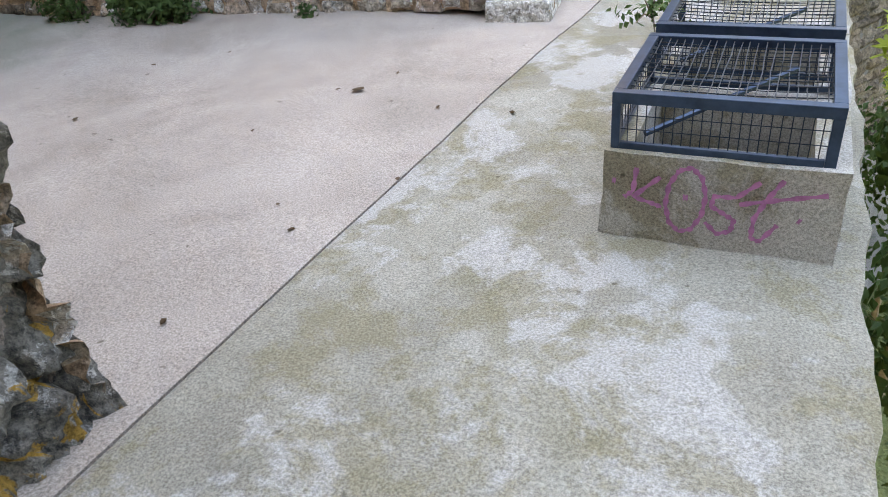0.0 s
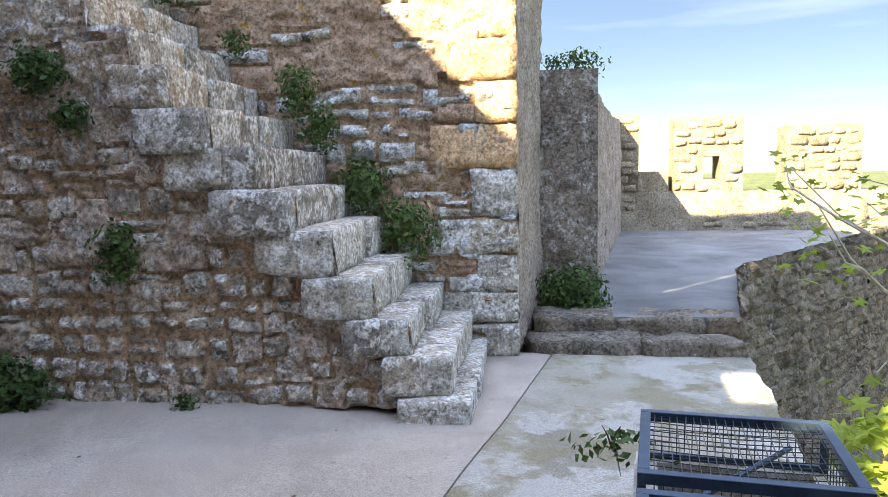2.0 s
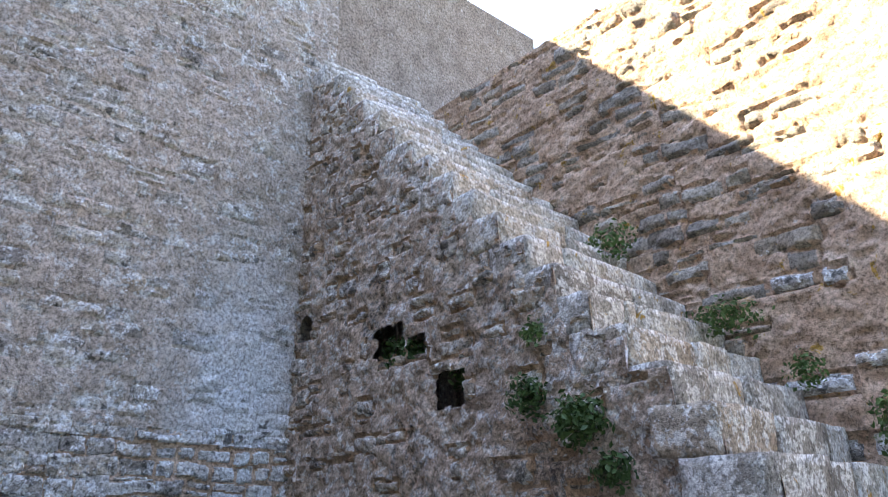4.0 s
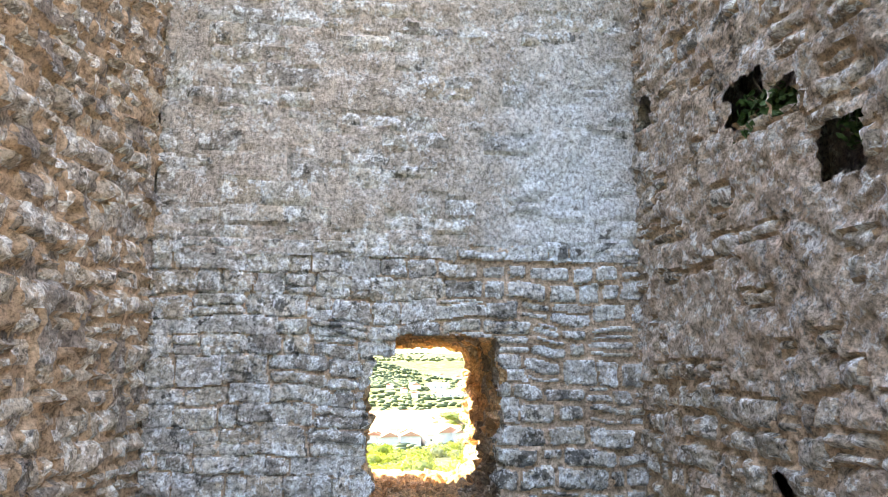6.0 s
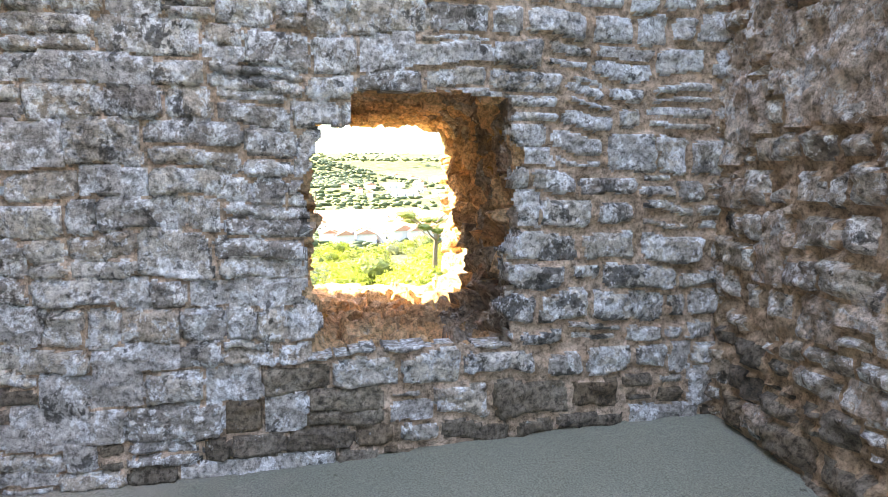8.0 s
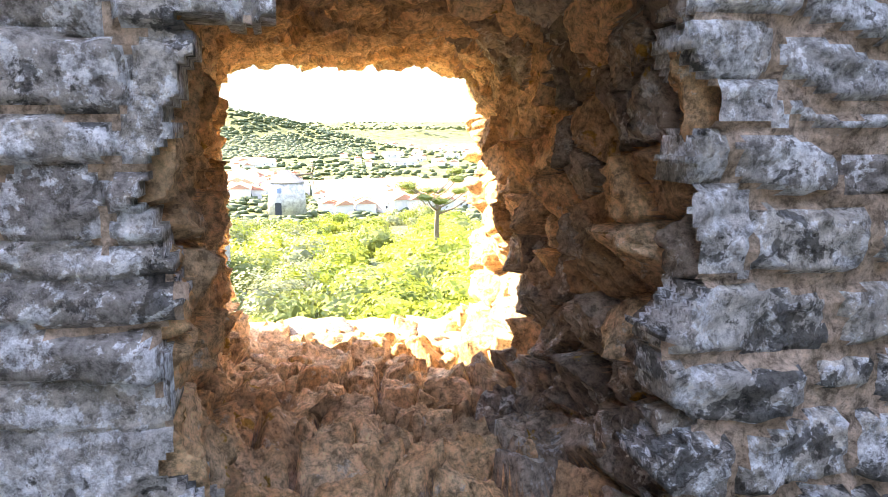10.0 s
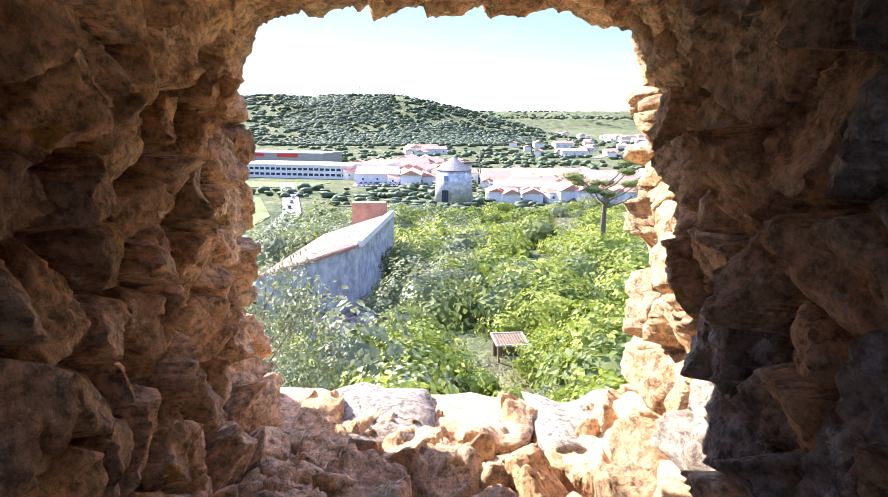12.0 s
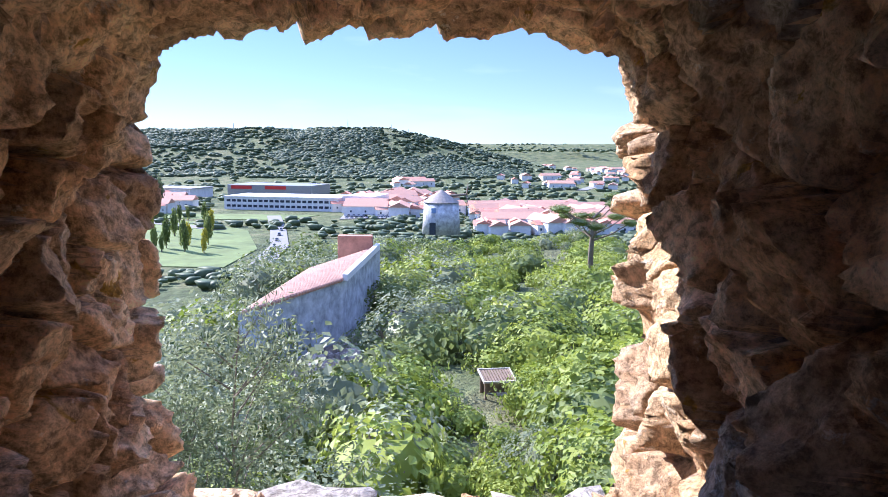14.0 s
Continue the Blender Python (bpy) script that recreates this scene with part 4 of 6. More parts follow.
# ashlar quoins of the corner
z = -0.05
k = 0
while z < 6.5:
    h = rng.uniform(0.24, 0.42)
    a, b = (0.62, 0.34) if k % 2 else (0.36, 0.62)
    a, b = a * rng.uniform(0.85, 1.2), b * rng.uniform(0.85, 1.15)
    part("quoin", (rough_block(500 + k, 4, 4, 4, a, b, h - 0.012, 0.02, 0.012), M_OCHRE if z > 1.2 else M_STEP), face_tower, "", pose(6.67 - a / 2, b / 2 - 0.035, z + h / 2))
    z += h
    k += 1
F_TSIDE = pose(-0.5, TY, 0, 0, 0, 81.2)
face_side = thing("wall_tower_side", "shaded side face of the tower", "wall", F_TSIDE, kind="structure")
sheet("render_coat", 1.3, 6.55, 0.05, lambda u, v: 0.012 + 0.02 * fbm(np.stack([u * 5, v * 5, u * 0], 1), 4, 0.6, 31), M_MORTAR, parent=face_side)

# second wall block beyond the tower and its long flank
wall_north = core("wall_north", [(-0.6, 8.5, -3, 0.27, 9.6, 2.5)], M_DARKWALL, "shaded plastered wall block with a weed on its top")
bm = bmesh.new()
vs = [bm.verts.new(c) for c in ((-0.5, 9.2, -3), (0.25, 9.2, -3), (1.36, 16.9, -3), (-0.5, 16.9, -3), (-0.5, 9.2, 2.2), (0.25, 9.2, 2.2), (1.36, 16.9, 2.5), (-0.5, 16.9, 2.5))]
for f in ((0, 3, 2, 1), (4, 5, 6, 7), (0, 1, 5, 4), (1, 2, 6, 5), (2, 3, 7, 6), (3, 0, 4, 7)):
    bm.faces.new([vs[i] for i in f])
me = bpy.data.meshes.new("wall_long")
bm.to_mesh(me); bm.free(); me.materials.append(M_MORTAR)
tagged(new("wall_long", me), "long receding castle wall beside the wall walk", "wall", kind="structure")
for nm, fm, ln, hh_, sd in (("wall_north_face", pose(-0.58, 8.5, 0), 0.85, 2.5, 41), ("wall_long_face", pose(0.26, 9.2, 0, 0, 0, 81.9), 7.7, 2.35, 43)):
    f_ = thing(nm, "rough shaded plaster and rubble", "wall", fm, kind="structure")
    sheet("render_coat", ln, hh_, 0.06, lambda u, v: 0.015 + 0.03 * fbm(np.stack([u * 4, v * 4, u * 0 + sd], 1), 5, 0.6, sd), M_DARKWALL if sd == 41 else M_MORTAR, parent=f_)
    lay(f_, Matrix(), courses(rng, ln, hh_ - 0.1, (0.14, 0.24), (0.18, 0.4)), M_GREY, rng, (-0.06, 0.02), 0.2, 0.03, mat_rest=M_GREY_I)

# steps and wall walk beyond the terrace
walk_th = thing("stone_steps", "two low stone steps up to the shaded wall walk", "stairs", pose(0, 0, 0))
for k, (y0, z0, x0, x1) in enumerate(((7.25, 0.08, -0.42, 1.42), (7.64, 0.205, -0.36, 1.5))):
    x = x0
    while x < x1 - 0.1:
        w = min(rng.uniform(0.6, 1.0), x1 - x)
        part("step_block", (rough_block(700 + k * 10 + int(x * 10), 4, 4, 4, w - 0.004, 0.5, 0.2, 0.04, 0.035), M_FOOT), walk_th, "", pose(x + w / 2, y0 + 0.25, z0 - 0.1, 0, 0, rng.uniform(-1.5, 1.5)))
        x += w
EDGE = [(1.45, 7.7), (2.12, 10.5), (5.6, 15.3), (6.9, 17.1)]
V = [(x, y, 0.195) for x, y in EDGE] + [(7.0, 17.2, 0.195), (-0.3, 17.2, 0.195), (-0.3, 7.7, 0.195)]
n = len(V)
V += [(x, y, -8.0) for x, y, z in V]
F = [tuple(range(n))] + [((i + 1) % n, i, n + i, n + (i + 1) % n) for i in range(n)]
tagged(new("wall_walk", mesh("wall_walk", V, F, M_WALK)), "shaded stone-paved wall walk", "pavement", kind="structure")
# line turned away from the sun, stones and joints coloured darker for shade
retain = thing("wall_retaining", "dark shaded retaining wall under the wall walk", "wall", pose(0, 0, 0), kind="structure")
for (x0, y0), (x1, y1) in zip(EDGE, EDGE[1:]):
    ln = math.hypot(x1 - x0, y1 - y0)
    if ln > 6:
        ln, x1, y1 = 6, x0 + (x1 - x0) * 6 / ln, y0 + (y1 - y0) * 6 / ln
    G, N, q = flat_grid(ln, 4.2, 0.05)
    dirv, nrm = np.array([(x1 - x0) / ln, (y1 - y0) / ln, 0]), np.array([(y1 - y0) / ln, -(x1 - x0) / ln, 0])
    W = np.array([x0, y0, -3.9]) + G[..., :1] * dirv + G[..., 2:] * np.array([0, 0, 1.0]) + nrm * 0.02
    masonry(retain, W, np.broadcast_to(nrm, W.shape), q, squared(rng, 0, ln, 0, 4.2, (0.12, 0.22), (0.18, 0.45), lambda u, v: 0.03), (M_FOOT, M_SHADE_RUBBLE, M_FOOT), rng, 0.03, 0.04, 0.02, 0.01, 0.15, 0.025, 8, chip=0.014)

# far curtain wall with merlons
FY = 17.0
far = thing("wall_curtain", "sunlit pale crenellated curtain wall", "wall", pose(0.9, FY, 0, 0, 0, -3), kind="structure")
part("curtain_body", (box_bm(0, 0.03, -9, 22, 0.9, 1.0), M_CURTAIN), far)
sheet("render_coat", 22, 4.0, 0.12, lambda u, v: 0.02 + 0.04 * fbm(np.stack([u * 3, v * 3, u * 0], 1), 5, 0.6, 61), M_CURTAIN, parent=far).location = (0, 0, -3.0)
part("crenel_sill", (box_bm(0, 0.0, 1.0, 1.45, 0.85, 1.42), M_CURTAIN), far)
MER = [(0.3, 0.85, 2.6), (1.55, 2.92, 2.52), (3.75, 5.15, 2.3), (6.1, 7.4, 2.25), (8.4, 9.8, 2.2), (10.8, 12.2, 2.2), (13.2, 14.6, 2.2)]
for k, (a, b, t) in enumerate(MER):
    if k == 1:
        bm = box_bm(a, 0, 1.0, 2.14, 0.85, t)
        box_bm(2.46, 0.0, 1.0, b, 0.85, t, bm=bm)
        box_bm(2.14, 0.003, 1.0, 2.46, 0.847, 1.25, bm=bm)
        box_bm(2.14, 0.003, 1.72, 2.46, 0.847, t - 0.003, bm=bm)
    else:
        bm = box_bm(a, 0, 1.0, b, 0.85, t)
    ml = part("merlon", (bm, M_CURTAIN), far)
    cs = [(u + a, v + 1.0, w, h) for u, v, w, h in courses(rng, b - a, t - 1.0, (0.14, 0.22), (0.2, 0.4)) if not (k == 1 and abs(u + a - 2.3) < 0.3 and abs(v + 1.0 - 1.5) < 0.35)]
    lay(far, Matrix(), cs, M_CURTAIN, rng, (0.0, 0.04), 0.2, 0.02, name="merlon_stone", rest="merlon_rubble")
lay(far, Matrix(), [(u, v - 3, w, h) for u, v, w, h in courses(rng, 9, 3.95, (0.14, 0.24), (0.2, 0.45))], M_CURTAIN, rng, (-0.02, 0.03), 0.2, 0.02)

# ruined wall beside the terrace
F_SOUTH = wall_matrix((-1.42, 1.38, 0), (-5.73, 0.62))
face_south = thing("wall_south", "broken rubble wall with black and white lichen", "wall", F_SOUTH, kind="structure")
SL = 5.78


def south_top(u):
    return min(6.4, 2.2 + 1.15 * u + 0.2 * math.sin(u * 5) + 0.1 * math.sin(u * 13))


V, F = [], []
us = np.linspace(0, SL, 50)
for u in us:
    for yy, zz in ((0.02, -0.4), (0.02, south_top(u)), (0.85, south_top(u)), (0.85, -0.4)):
        V.append((u + (0.06 if u == 0 else 0) + 0.08 * max(0, zz) * max(0.0, 1 - u), yy, zz))
for i in range(49):
    for j in range(4):
        a, b = i * 4 + j, i * 4 + (j + 1) % 4
        F.append((a, b, b + 4, a + 4))
F += [(3, 2, 1, 0), (49 * 4, 49 * 4 + 1, 49 * 4 + 2, 49 * 4 + 3)]
part("wall_body", mesh("wall_body", V, F, M_DARKWALL), face_south)
G, N, q = flat_grid(SL, 5.6, 0.03, south_top)
G[..., 0] += 0.08 * G[..., 2] * np.maximum(0, 1 - G[..., 0])
masonry(face_south, G, N, q, squared(rng, 0, SL, 0, 5.6, (0.1, 0.2), (0.13, 0.34), lambda u, v: 0.03), (M_BLOTCH, M_BLOTCH, M_TAN, M_DARKWALL), rng, 0.025, 0.035, 0.014, 0.01, 0.16, 0.022, 9, None, None, None, 120, (5.0, 1.0), show=lambda s: 0.85, chip=0.014, chip_scale=8)
# broken end of that wall
yy, zz = np.meshgrid(np.linspace(-0.05, 0.9, 48), np.linspace(0, 2.5, 120))
G = np.stack([0.02 + 0.05 * np.sin(zz * 5) + 0.02 + zz * 0.08, yy, zz], -1)
N = np.zeros_like(G)
N[..., 0] = -1
masonry(face_south, G, N, np.stack([yy, zz], -1), seeds_in_courses(rng, -0.1, 0.95, 0, 2.5, (0.16, 0.3), (0.2, 0.4)), (M_PIER, M_PIER, M_PIER), rng, 0.06, 0.07, 0.03, 0.01, 0.3, 0.045, 8, n_parts=24, near=(0.3, 0.5))

# unseen wall, added behind the camera to block sun; its gaps let patches through
core("wall_back", [(-9.5, -3.0, -3, -7.8, -2.2, 9.4), (-7.8, -3.0, -3, -6.5, -2.2, 13), (-6.5, -3.0, -3, -5.2, -2.2, 6.85), (-6.5, -3.0, 8.1, -5.2, -2.2, 13), (-5.2, -3.0, -3, -4.75, -2.2, 13), (-4.75, -3.0, -3, -3.3, -2.2, 5.6), (-4.75, -3.0, 8.8, -3.3, -2.2, 13), (-3.3, -3.0, -3, 3, -2.2, 13), (3, -3.0, -3, 9, -2.2, 11)], M_MORTAR, "unseen added rubble wall that shades the terrace, with gaps for sun patches")

# ---- things on the terrace ----
def leaf_mesh(name, n, rad, size, mat, seed, squash=(1, 1, 1), droop=0.0, shell=0.45, long=1.7, core_r=0.0, loose=0.55):
    """Leaves on and in a lumpy crown: each a bent pair of triangles of its own."""
    r = np.random.RandomState(seed)
    d = r.normal(size=(n, 3))
    d /= np.linalg.norm(d, axis=1, keepdims=True)
    lump = 1 + 0.35 * fbm(d * 2.2 + seed, 3, 0.6, seed)
    rr = rad * lump * (shell + (1 - shell) * r.rand(n) ** 0.5)
    c = d * rr[:, None] * np.array(squash)
    c[:, 2] -= droop * rr * r.rand(n)
    nrm = d + r.normal(0, loose, (n, 3))
    nrm /= np.linalg.norm(nrm, axis=1, keepdims=True)
    t = np.cross(nrm, r.normal(size=(n, 3)))
    t /= np.linalg.norm(t, axis=1, keepdims=True) + 1e-9
    b = np.cross(nrm, t)
    s = size * r.uniform(0.6, 1.35, (n, 1))
    tip, tail = c + t * s * long * 0.5, c - t * s * long * 0.5
    l_, r_ = c + b * s * 0.5 + nrm * s * 0.12, c - b * s * 0.5 + nrm * s * 0.12
    V = np.stack([tail, r_, tip, l_], 1).reshape(-1, 3)
    F = np.arange(4 * n).reshape(-1, 4)
    V, F = list(map(tuple, V)), [tuple(f) for f in F]
    if core_r:
        tv, tf = ROCKS_LOW[seed % 8]
        k = len(V)
        V += [tuple(p) for p in tv * 2 * rad * core_r * np.array(squash)]
        F += [tuple(a + k for a in f) for f in tf]
    return mesh(name, V, F, mat, False)


def weed(label, place, rad, n, size, seed, squash=(1, 0.6, 0.8), mat=None, droop=0.3, category="weed"):
    th_ = thing("wall_weed", label, category, pose(*place))
    part("foliage", leaf_mesh("foliage", int(n * 1.8), rad, size * 0.72, mat or M_IVY, seed, squash, droop, 0.2), th_)
    bm = bmesh.new()
    r = np.random.RandomState(seed)
    for k in range(5):
        a = r.normal(0, 0.4, 3) * rad
        tube(bm, [(0, 0.06, -rad * 0.3), (a[0] * 0.5, 0.0, a[2] * 0.4), (a[0], -abs(a[1]), a[2])], 0.006, 0.002, 4)
    part("stem", (bm, M_BARK), th_)
    return th_


WEEDS = [((-3.95, 5.42, 0.16), 0.36, 900, 0.045, (1.25, 0.55, 0.6)), ((-3.05, 5.5, 1.05), 0.2, 260, 0.035, (0.8, 0.5, 1.2)), ((-3.55, 5.5, 2.24), 0.2, 330, 0.04, (1.1, 0.6, 0.8)),
         ((-3.95, 5.5, 2.45), 0.16, 200, 0.035, (1.0, 0.6, 0.8)), ((-3.33, 5.5, 1.95), 0.14, 150, 0.035, (1, 0.6, 0.8)), ((-3.9, 5.52, 2.85), 0.1, 100, 0.03, (1, 0.6, 0.9)),
         ((-1.75, 6.95, 1.46), 0.26, 480, 0.04, (0.9, 0.8, 1.0)), ((-1.42, 6.95, 1.12), 0.28, 520, 0.04, (1.1, 0.8, 0.9)), ((-2.28, 6.95, 2.22), 0.22, 360, 0.035, (0.8, 0.7, 1.2)),
         ((-2.1, 6.95, 1.92), 0.2, 300, 0.035, (0.9, 0.7, 1.0)), ((-2.78, 6.95, 2.62), 0.13, 130, 0.03, (1, 0.7, 1)), ((-3.3, 6.9, 3.08), 0.2, 250, 0.035, (1.5, 0.7, 0.7)),
         ((-4.2, 6.9, 3.95), 0.2, 200, 0.035, (1.2, 0.7, 0.9)), ((0.0, 8.25, 0.28), 0.42, 1300, 0.045, (1.0, 0.6, 0.85)), ((0.1, 8.8, 2.62), 0.2, 200, 0.035, (1.3, 0.7, 0.8)), ((-0.16, 8.7, 2.6), 0.14, 90, 0.03, (1.2, 0.7, 0.8)),
         ((-5.45, 5.66, 3.0), 0.24, 330, 0.04, (1.2, 0.4, 0.8)), ((-4.65, 5.7, 2.72), 0.2, 240, 0.04, (1.2, 0.4, 0.7)), ((-4.85, 5.45, 0.12), 0.22, 260, 0.04, (1.2, 0.5, 0.6)), ((-2.62, 5.45, 0.05), 0.09, 60, 0.03, (1, 0.6, 1))]
for k, (pl, r_, n_, s_, sq) in enumerate(WEEDS):
    weed("dark green weed rooted in a joint of the old masonry", pl, r_, n_, s_, 40 + k, sq)
iv = weed("thin ivy sprig hanging over the concrete kerb", (-0.02, 3.85, 0.46), 0.16, 34, 0.04, 77, (1.4, 0.5, 0.5))

# concrete shaft kerb with two welded cages
KERB = pose(-0.13, 2.57, 0, 0, 0, -8.5)
kerb = thing("concrete_kerb", "raw cast concrete shaft kerb with magenta spray graffiti", "concrete kerb", KERB)
KW, KL, KH = 0.78, 1.55, 0.33
bm = bmesh.new()
for b in ((0, 0, 0, KW, 0.1, KH), (0, KL - 0.1, 0, KW, KL, KH), (0, 0.1, 0, 0.09, KL - 0.1, KH), (KW - 0.11, 0.1, 0, KW, KL - 0.1, KH - 0.003), (0.09, 0.66, 0, KW - 0.11, 0.76, KH - 0.02)):
    box_bm(*b, bm=bm)
bmesh.ops.subdivide_edges(bm, edges=bm.edges[:], cuts=7, use_grid_fill=True)
for v in bm.verts:
    p = np.array([v.co[:]])
    n3 = np.array([fbm(p * 5 + o, 3, 0.6, 33)[0] for o in (0, 11, 23)])
    v.co += Vector(n3 * 0.007)
for f in bm.faces:
    f.smooth = False
part("kerb_body", (bm, M_BLOCK), kerb)
# near-black floor; its colour stands for the shade of a deep shaft
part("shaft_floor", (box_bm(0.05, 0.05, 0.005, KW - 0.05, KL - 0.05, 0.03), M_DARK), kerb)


def ribbon(bm, pts, w):
    """A spray stroke of width w on the kerb's front face."""
    P = []
    for a, b in zip(pts, pts[1:]):
        for t in np.linspace(0, 1, 6, endpoint=False):
            P.append((a[0] + (b[0] - a[0]) * t, a[1] + (b[1] - a[1]) * t))
    P.append(pts[-1])
    rows = []
    for i, p in enumerate(P):
        q0, q1 = P[max(0, i - 1)], P[min(len(P) - 1, i + 1)]
        dx, dz = q1[0] - q0[0], q1[1] - q0[1]
        ln = math.hypot(dx, dz) or 1
        ww = w * (0.8 + 0.3 * math.sin(i * 1.7)) / 2
        rows.append((bm.verts.new((p[0] - dz / ln * ww, -0.021, p[1] + dx / ln * ww)), bm.verts.new((p[0] + dz / ln * ww, -0.021, p[1] - dx / ln * ww))))
    for a, b in zip(rows, rows[1:]):
        bm.faces.new((a[0], a[1], b[1], b[0]))


def uv_(px, py):
    u = (px - 40) / 740
    top, bot = 445 + 85 * u, 700 + 105 * u
    return (u * KW, KH * (1 - (py - top) / (bot - top)))


STROKES = [[(158, 490), (150, 560), (122, 578)], [(235, 520), (150, 578), (215, 600), (245, 612)],
           [(318 + 62 * math.cos(a / 10 * 6.283 - 2.0) , 592 + 100 * math.sin(a / 10 * 6.283 - 2.0)) for a in range(11)],
           [(535, 540), (470, 585), (405, 580), (398, 610), (440, 635), (472, 655), (465, 690), (425, 698), (385, 660)],
           [(600, 535), (560, 590), (530, 650), (528, 710), (555, 722), (600, 670)], [(482, 606), (600, 592), (725, 580)], [(310, 582), (326, 584)], [(655, 655), (664, 660)], [(80, 525), (92, 528)]]
bm = bmesh.new()
for s in STROKES:
    ribbon(bm, [uv_(*p) for p in s], 0.019 if len(s) > 2 else 0.024)
part("graffiti", (bm, M_PAINT), kerb, "faded magenta spray-painted letters")


def cage(y0, y1, x0=0.02, x1=0.73, z0=KH, z1=0.535):
    th_ = thing("steel_cage", "dark blue-black steel frame with welded mesh, on the kerb", "grating", KERB, "steel cages on the kerb")
    w = 0.04
    for nm, bx in (("top_rail", (x0, y0, z1 - w, x1, y0 + w, z1)), ("top_rail", (x0, y1 - w, z1 - w, x1, y1, z1)), ("top_rail", (x0, y0 + w, z1 - w, x0 + w, y1 - w, z1)), ("top_rail", (x1 - w, y0 + w, z1 - w, x1, y1 - w, z1)),
                   ("post", (x0, y0, z0, x0 + 0.03, y0 + 0.03, z1 - w)), ("post", (x1 - 0.035, y0, z0, x1, y0 + 0.035, z1 - w)), ("post", (x0, y1 - 0.03, z0, x0 + 0.03, y1, z1 - w)), ("post", (x1 - 0.03, y1 - 0.03, z0, x1, y1, z1 - w)),
                   ("bottom_rail", (x0 + 0.03, y0, z0, x1 - 0.035, y0 + 0.02, z0 + 0.025)), ("bottom_rail", (x0 + 0.03, y1 - 0.02, z0, x1 - 0.03, y1, z0 + 0.025)), ("bottom_rail", (x0, y0 + 0.03, z0, x0 + 0.02, y1 - 0.03, z0 + 0.025))):
        part(nm, (box_bm(*bx, bevel=0.003), M_STEEL), th_)
    bm = bmesh.new()
    r = np.random.RandomState(int(y0 * 100) + 3)
    nx, ny = 21, 12
    for i in range(nx):
        x = x0 + w + (x1 - x0 - 2 * w) * (i + 0.5) / nx
        sag = lambda k: -0.012 * math.sin(math.pi * k / 4) + r.uniform(-0.003, 0.003)
        tube(bm, [(x + r.uniform(-0.004, 0.004), y0 + w + (y1 - y0 - 2 * w) * k / 4, z1 - 0.012 + sag(k)) for k in range(5)], 0.0022, 0.0022, 5)
    for i in range(ny):
        y = y0 + w + (y1 - y0 - 2 * w) * (i + 0.5) / ny
        tube(bm, [(x0 + w + (x1 - x0 - 2 * w) * k / 4, y, z1 - 0.017 - 0.01 * math.sin(math.pi * k / 4)) for k in range(5)], 0.0022, 0.0022, 5)
    part("top_mesh", (bm, M_WIRE), th_, "welded wire mesh")
    for yy in (y0 + 0.012, y1 - 0.012):
        bm = bmesh.new()
        for i in range(nx):
            x = x0 + w + (x1 - x0 - 2 * w) * (i + 0.5) / nx
            tube(bm, [(x, yy, z0), (x, yy, z1 - w)], 0.002, 0.002, 5)
        for zz in (z0 + 0.07, z0 + 0.12):
            tube(bm, [(x0, yy + 0.003, zz), (x1, yy + 0.003, zz)], 0.002, 0.002, 5)
        part("side_mesh", (bm, M_WIRE), th_)
    for xx in (x0 + 0.012, x1 - 0.012):
        bm = bmesh.new()
        for i in range(14):
            y = y0 + 0.04 + (y1 - y0 - 0.08) * i / 13
            tube(bm, [(xx, y, z0), (xx, y, z1 - w)], 0.002, 0.002, 5)
        tube(bm, [(xx, y0 + 0.04, z0 + 0.1), (xx, y1 - 0.04, z0 + 0.1)], 0.002, 0.002, 5)
        part("side_mesh", (bm, M_WIRE), th_)
    part("brace", (tube(bmesh.new(), [(x0 + 0.1, y0 + 0.1, z0 + 0.02), (x1 - 0.15, y1 - 0.1, z0 + 0.12)], 0.012, 0.012, 6), M_STEEL), th_)
    return th_


cage(0.03, 0.70)
cage(0.82, 1.50)

# downpipe on the tower's side
pipe = thing("downpipe", "thin grey zinc downpipe on the tower corner", "pipe", pose(0, 0, 0))
part("pipe", (tube(bmesh.new(), [(-0.36, 8.38, 0.0), (-0.37, 8.38, 3.5), (-0.36, 8.38, 8.4)], 0.022, 0.022, 8), M_PIPE), pipe)
for z in (0.8, 2.2, 3.6, 5.0):
    part("bracket", (box_bm(-0.41, 8.35, z, -0.32, 8.42, z + 0.03), M_PIPE), pipe)

# fig tree and scrub growing up beside the terrace edge
fig = thing("fig_tree", "fig tree with pale bare branches and yellow-green leaves", "tree", pose(3.45, 6.6, -2.0))
bm = bmesh.new()
tube(bm, [(0, 0, -3.2), (0.05, 0.1, 0), (0.0, 0.2, 1.6), (-0.1, 0.3, 2.6)], 0.12, 0.06, 8)
part("trunk", (bm, M_BARK), fig)
r = np.random.RandomState(5)
tips = []
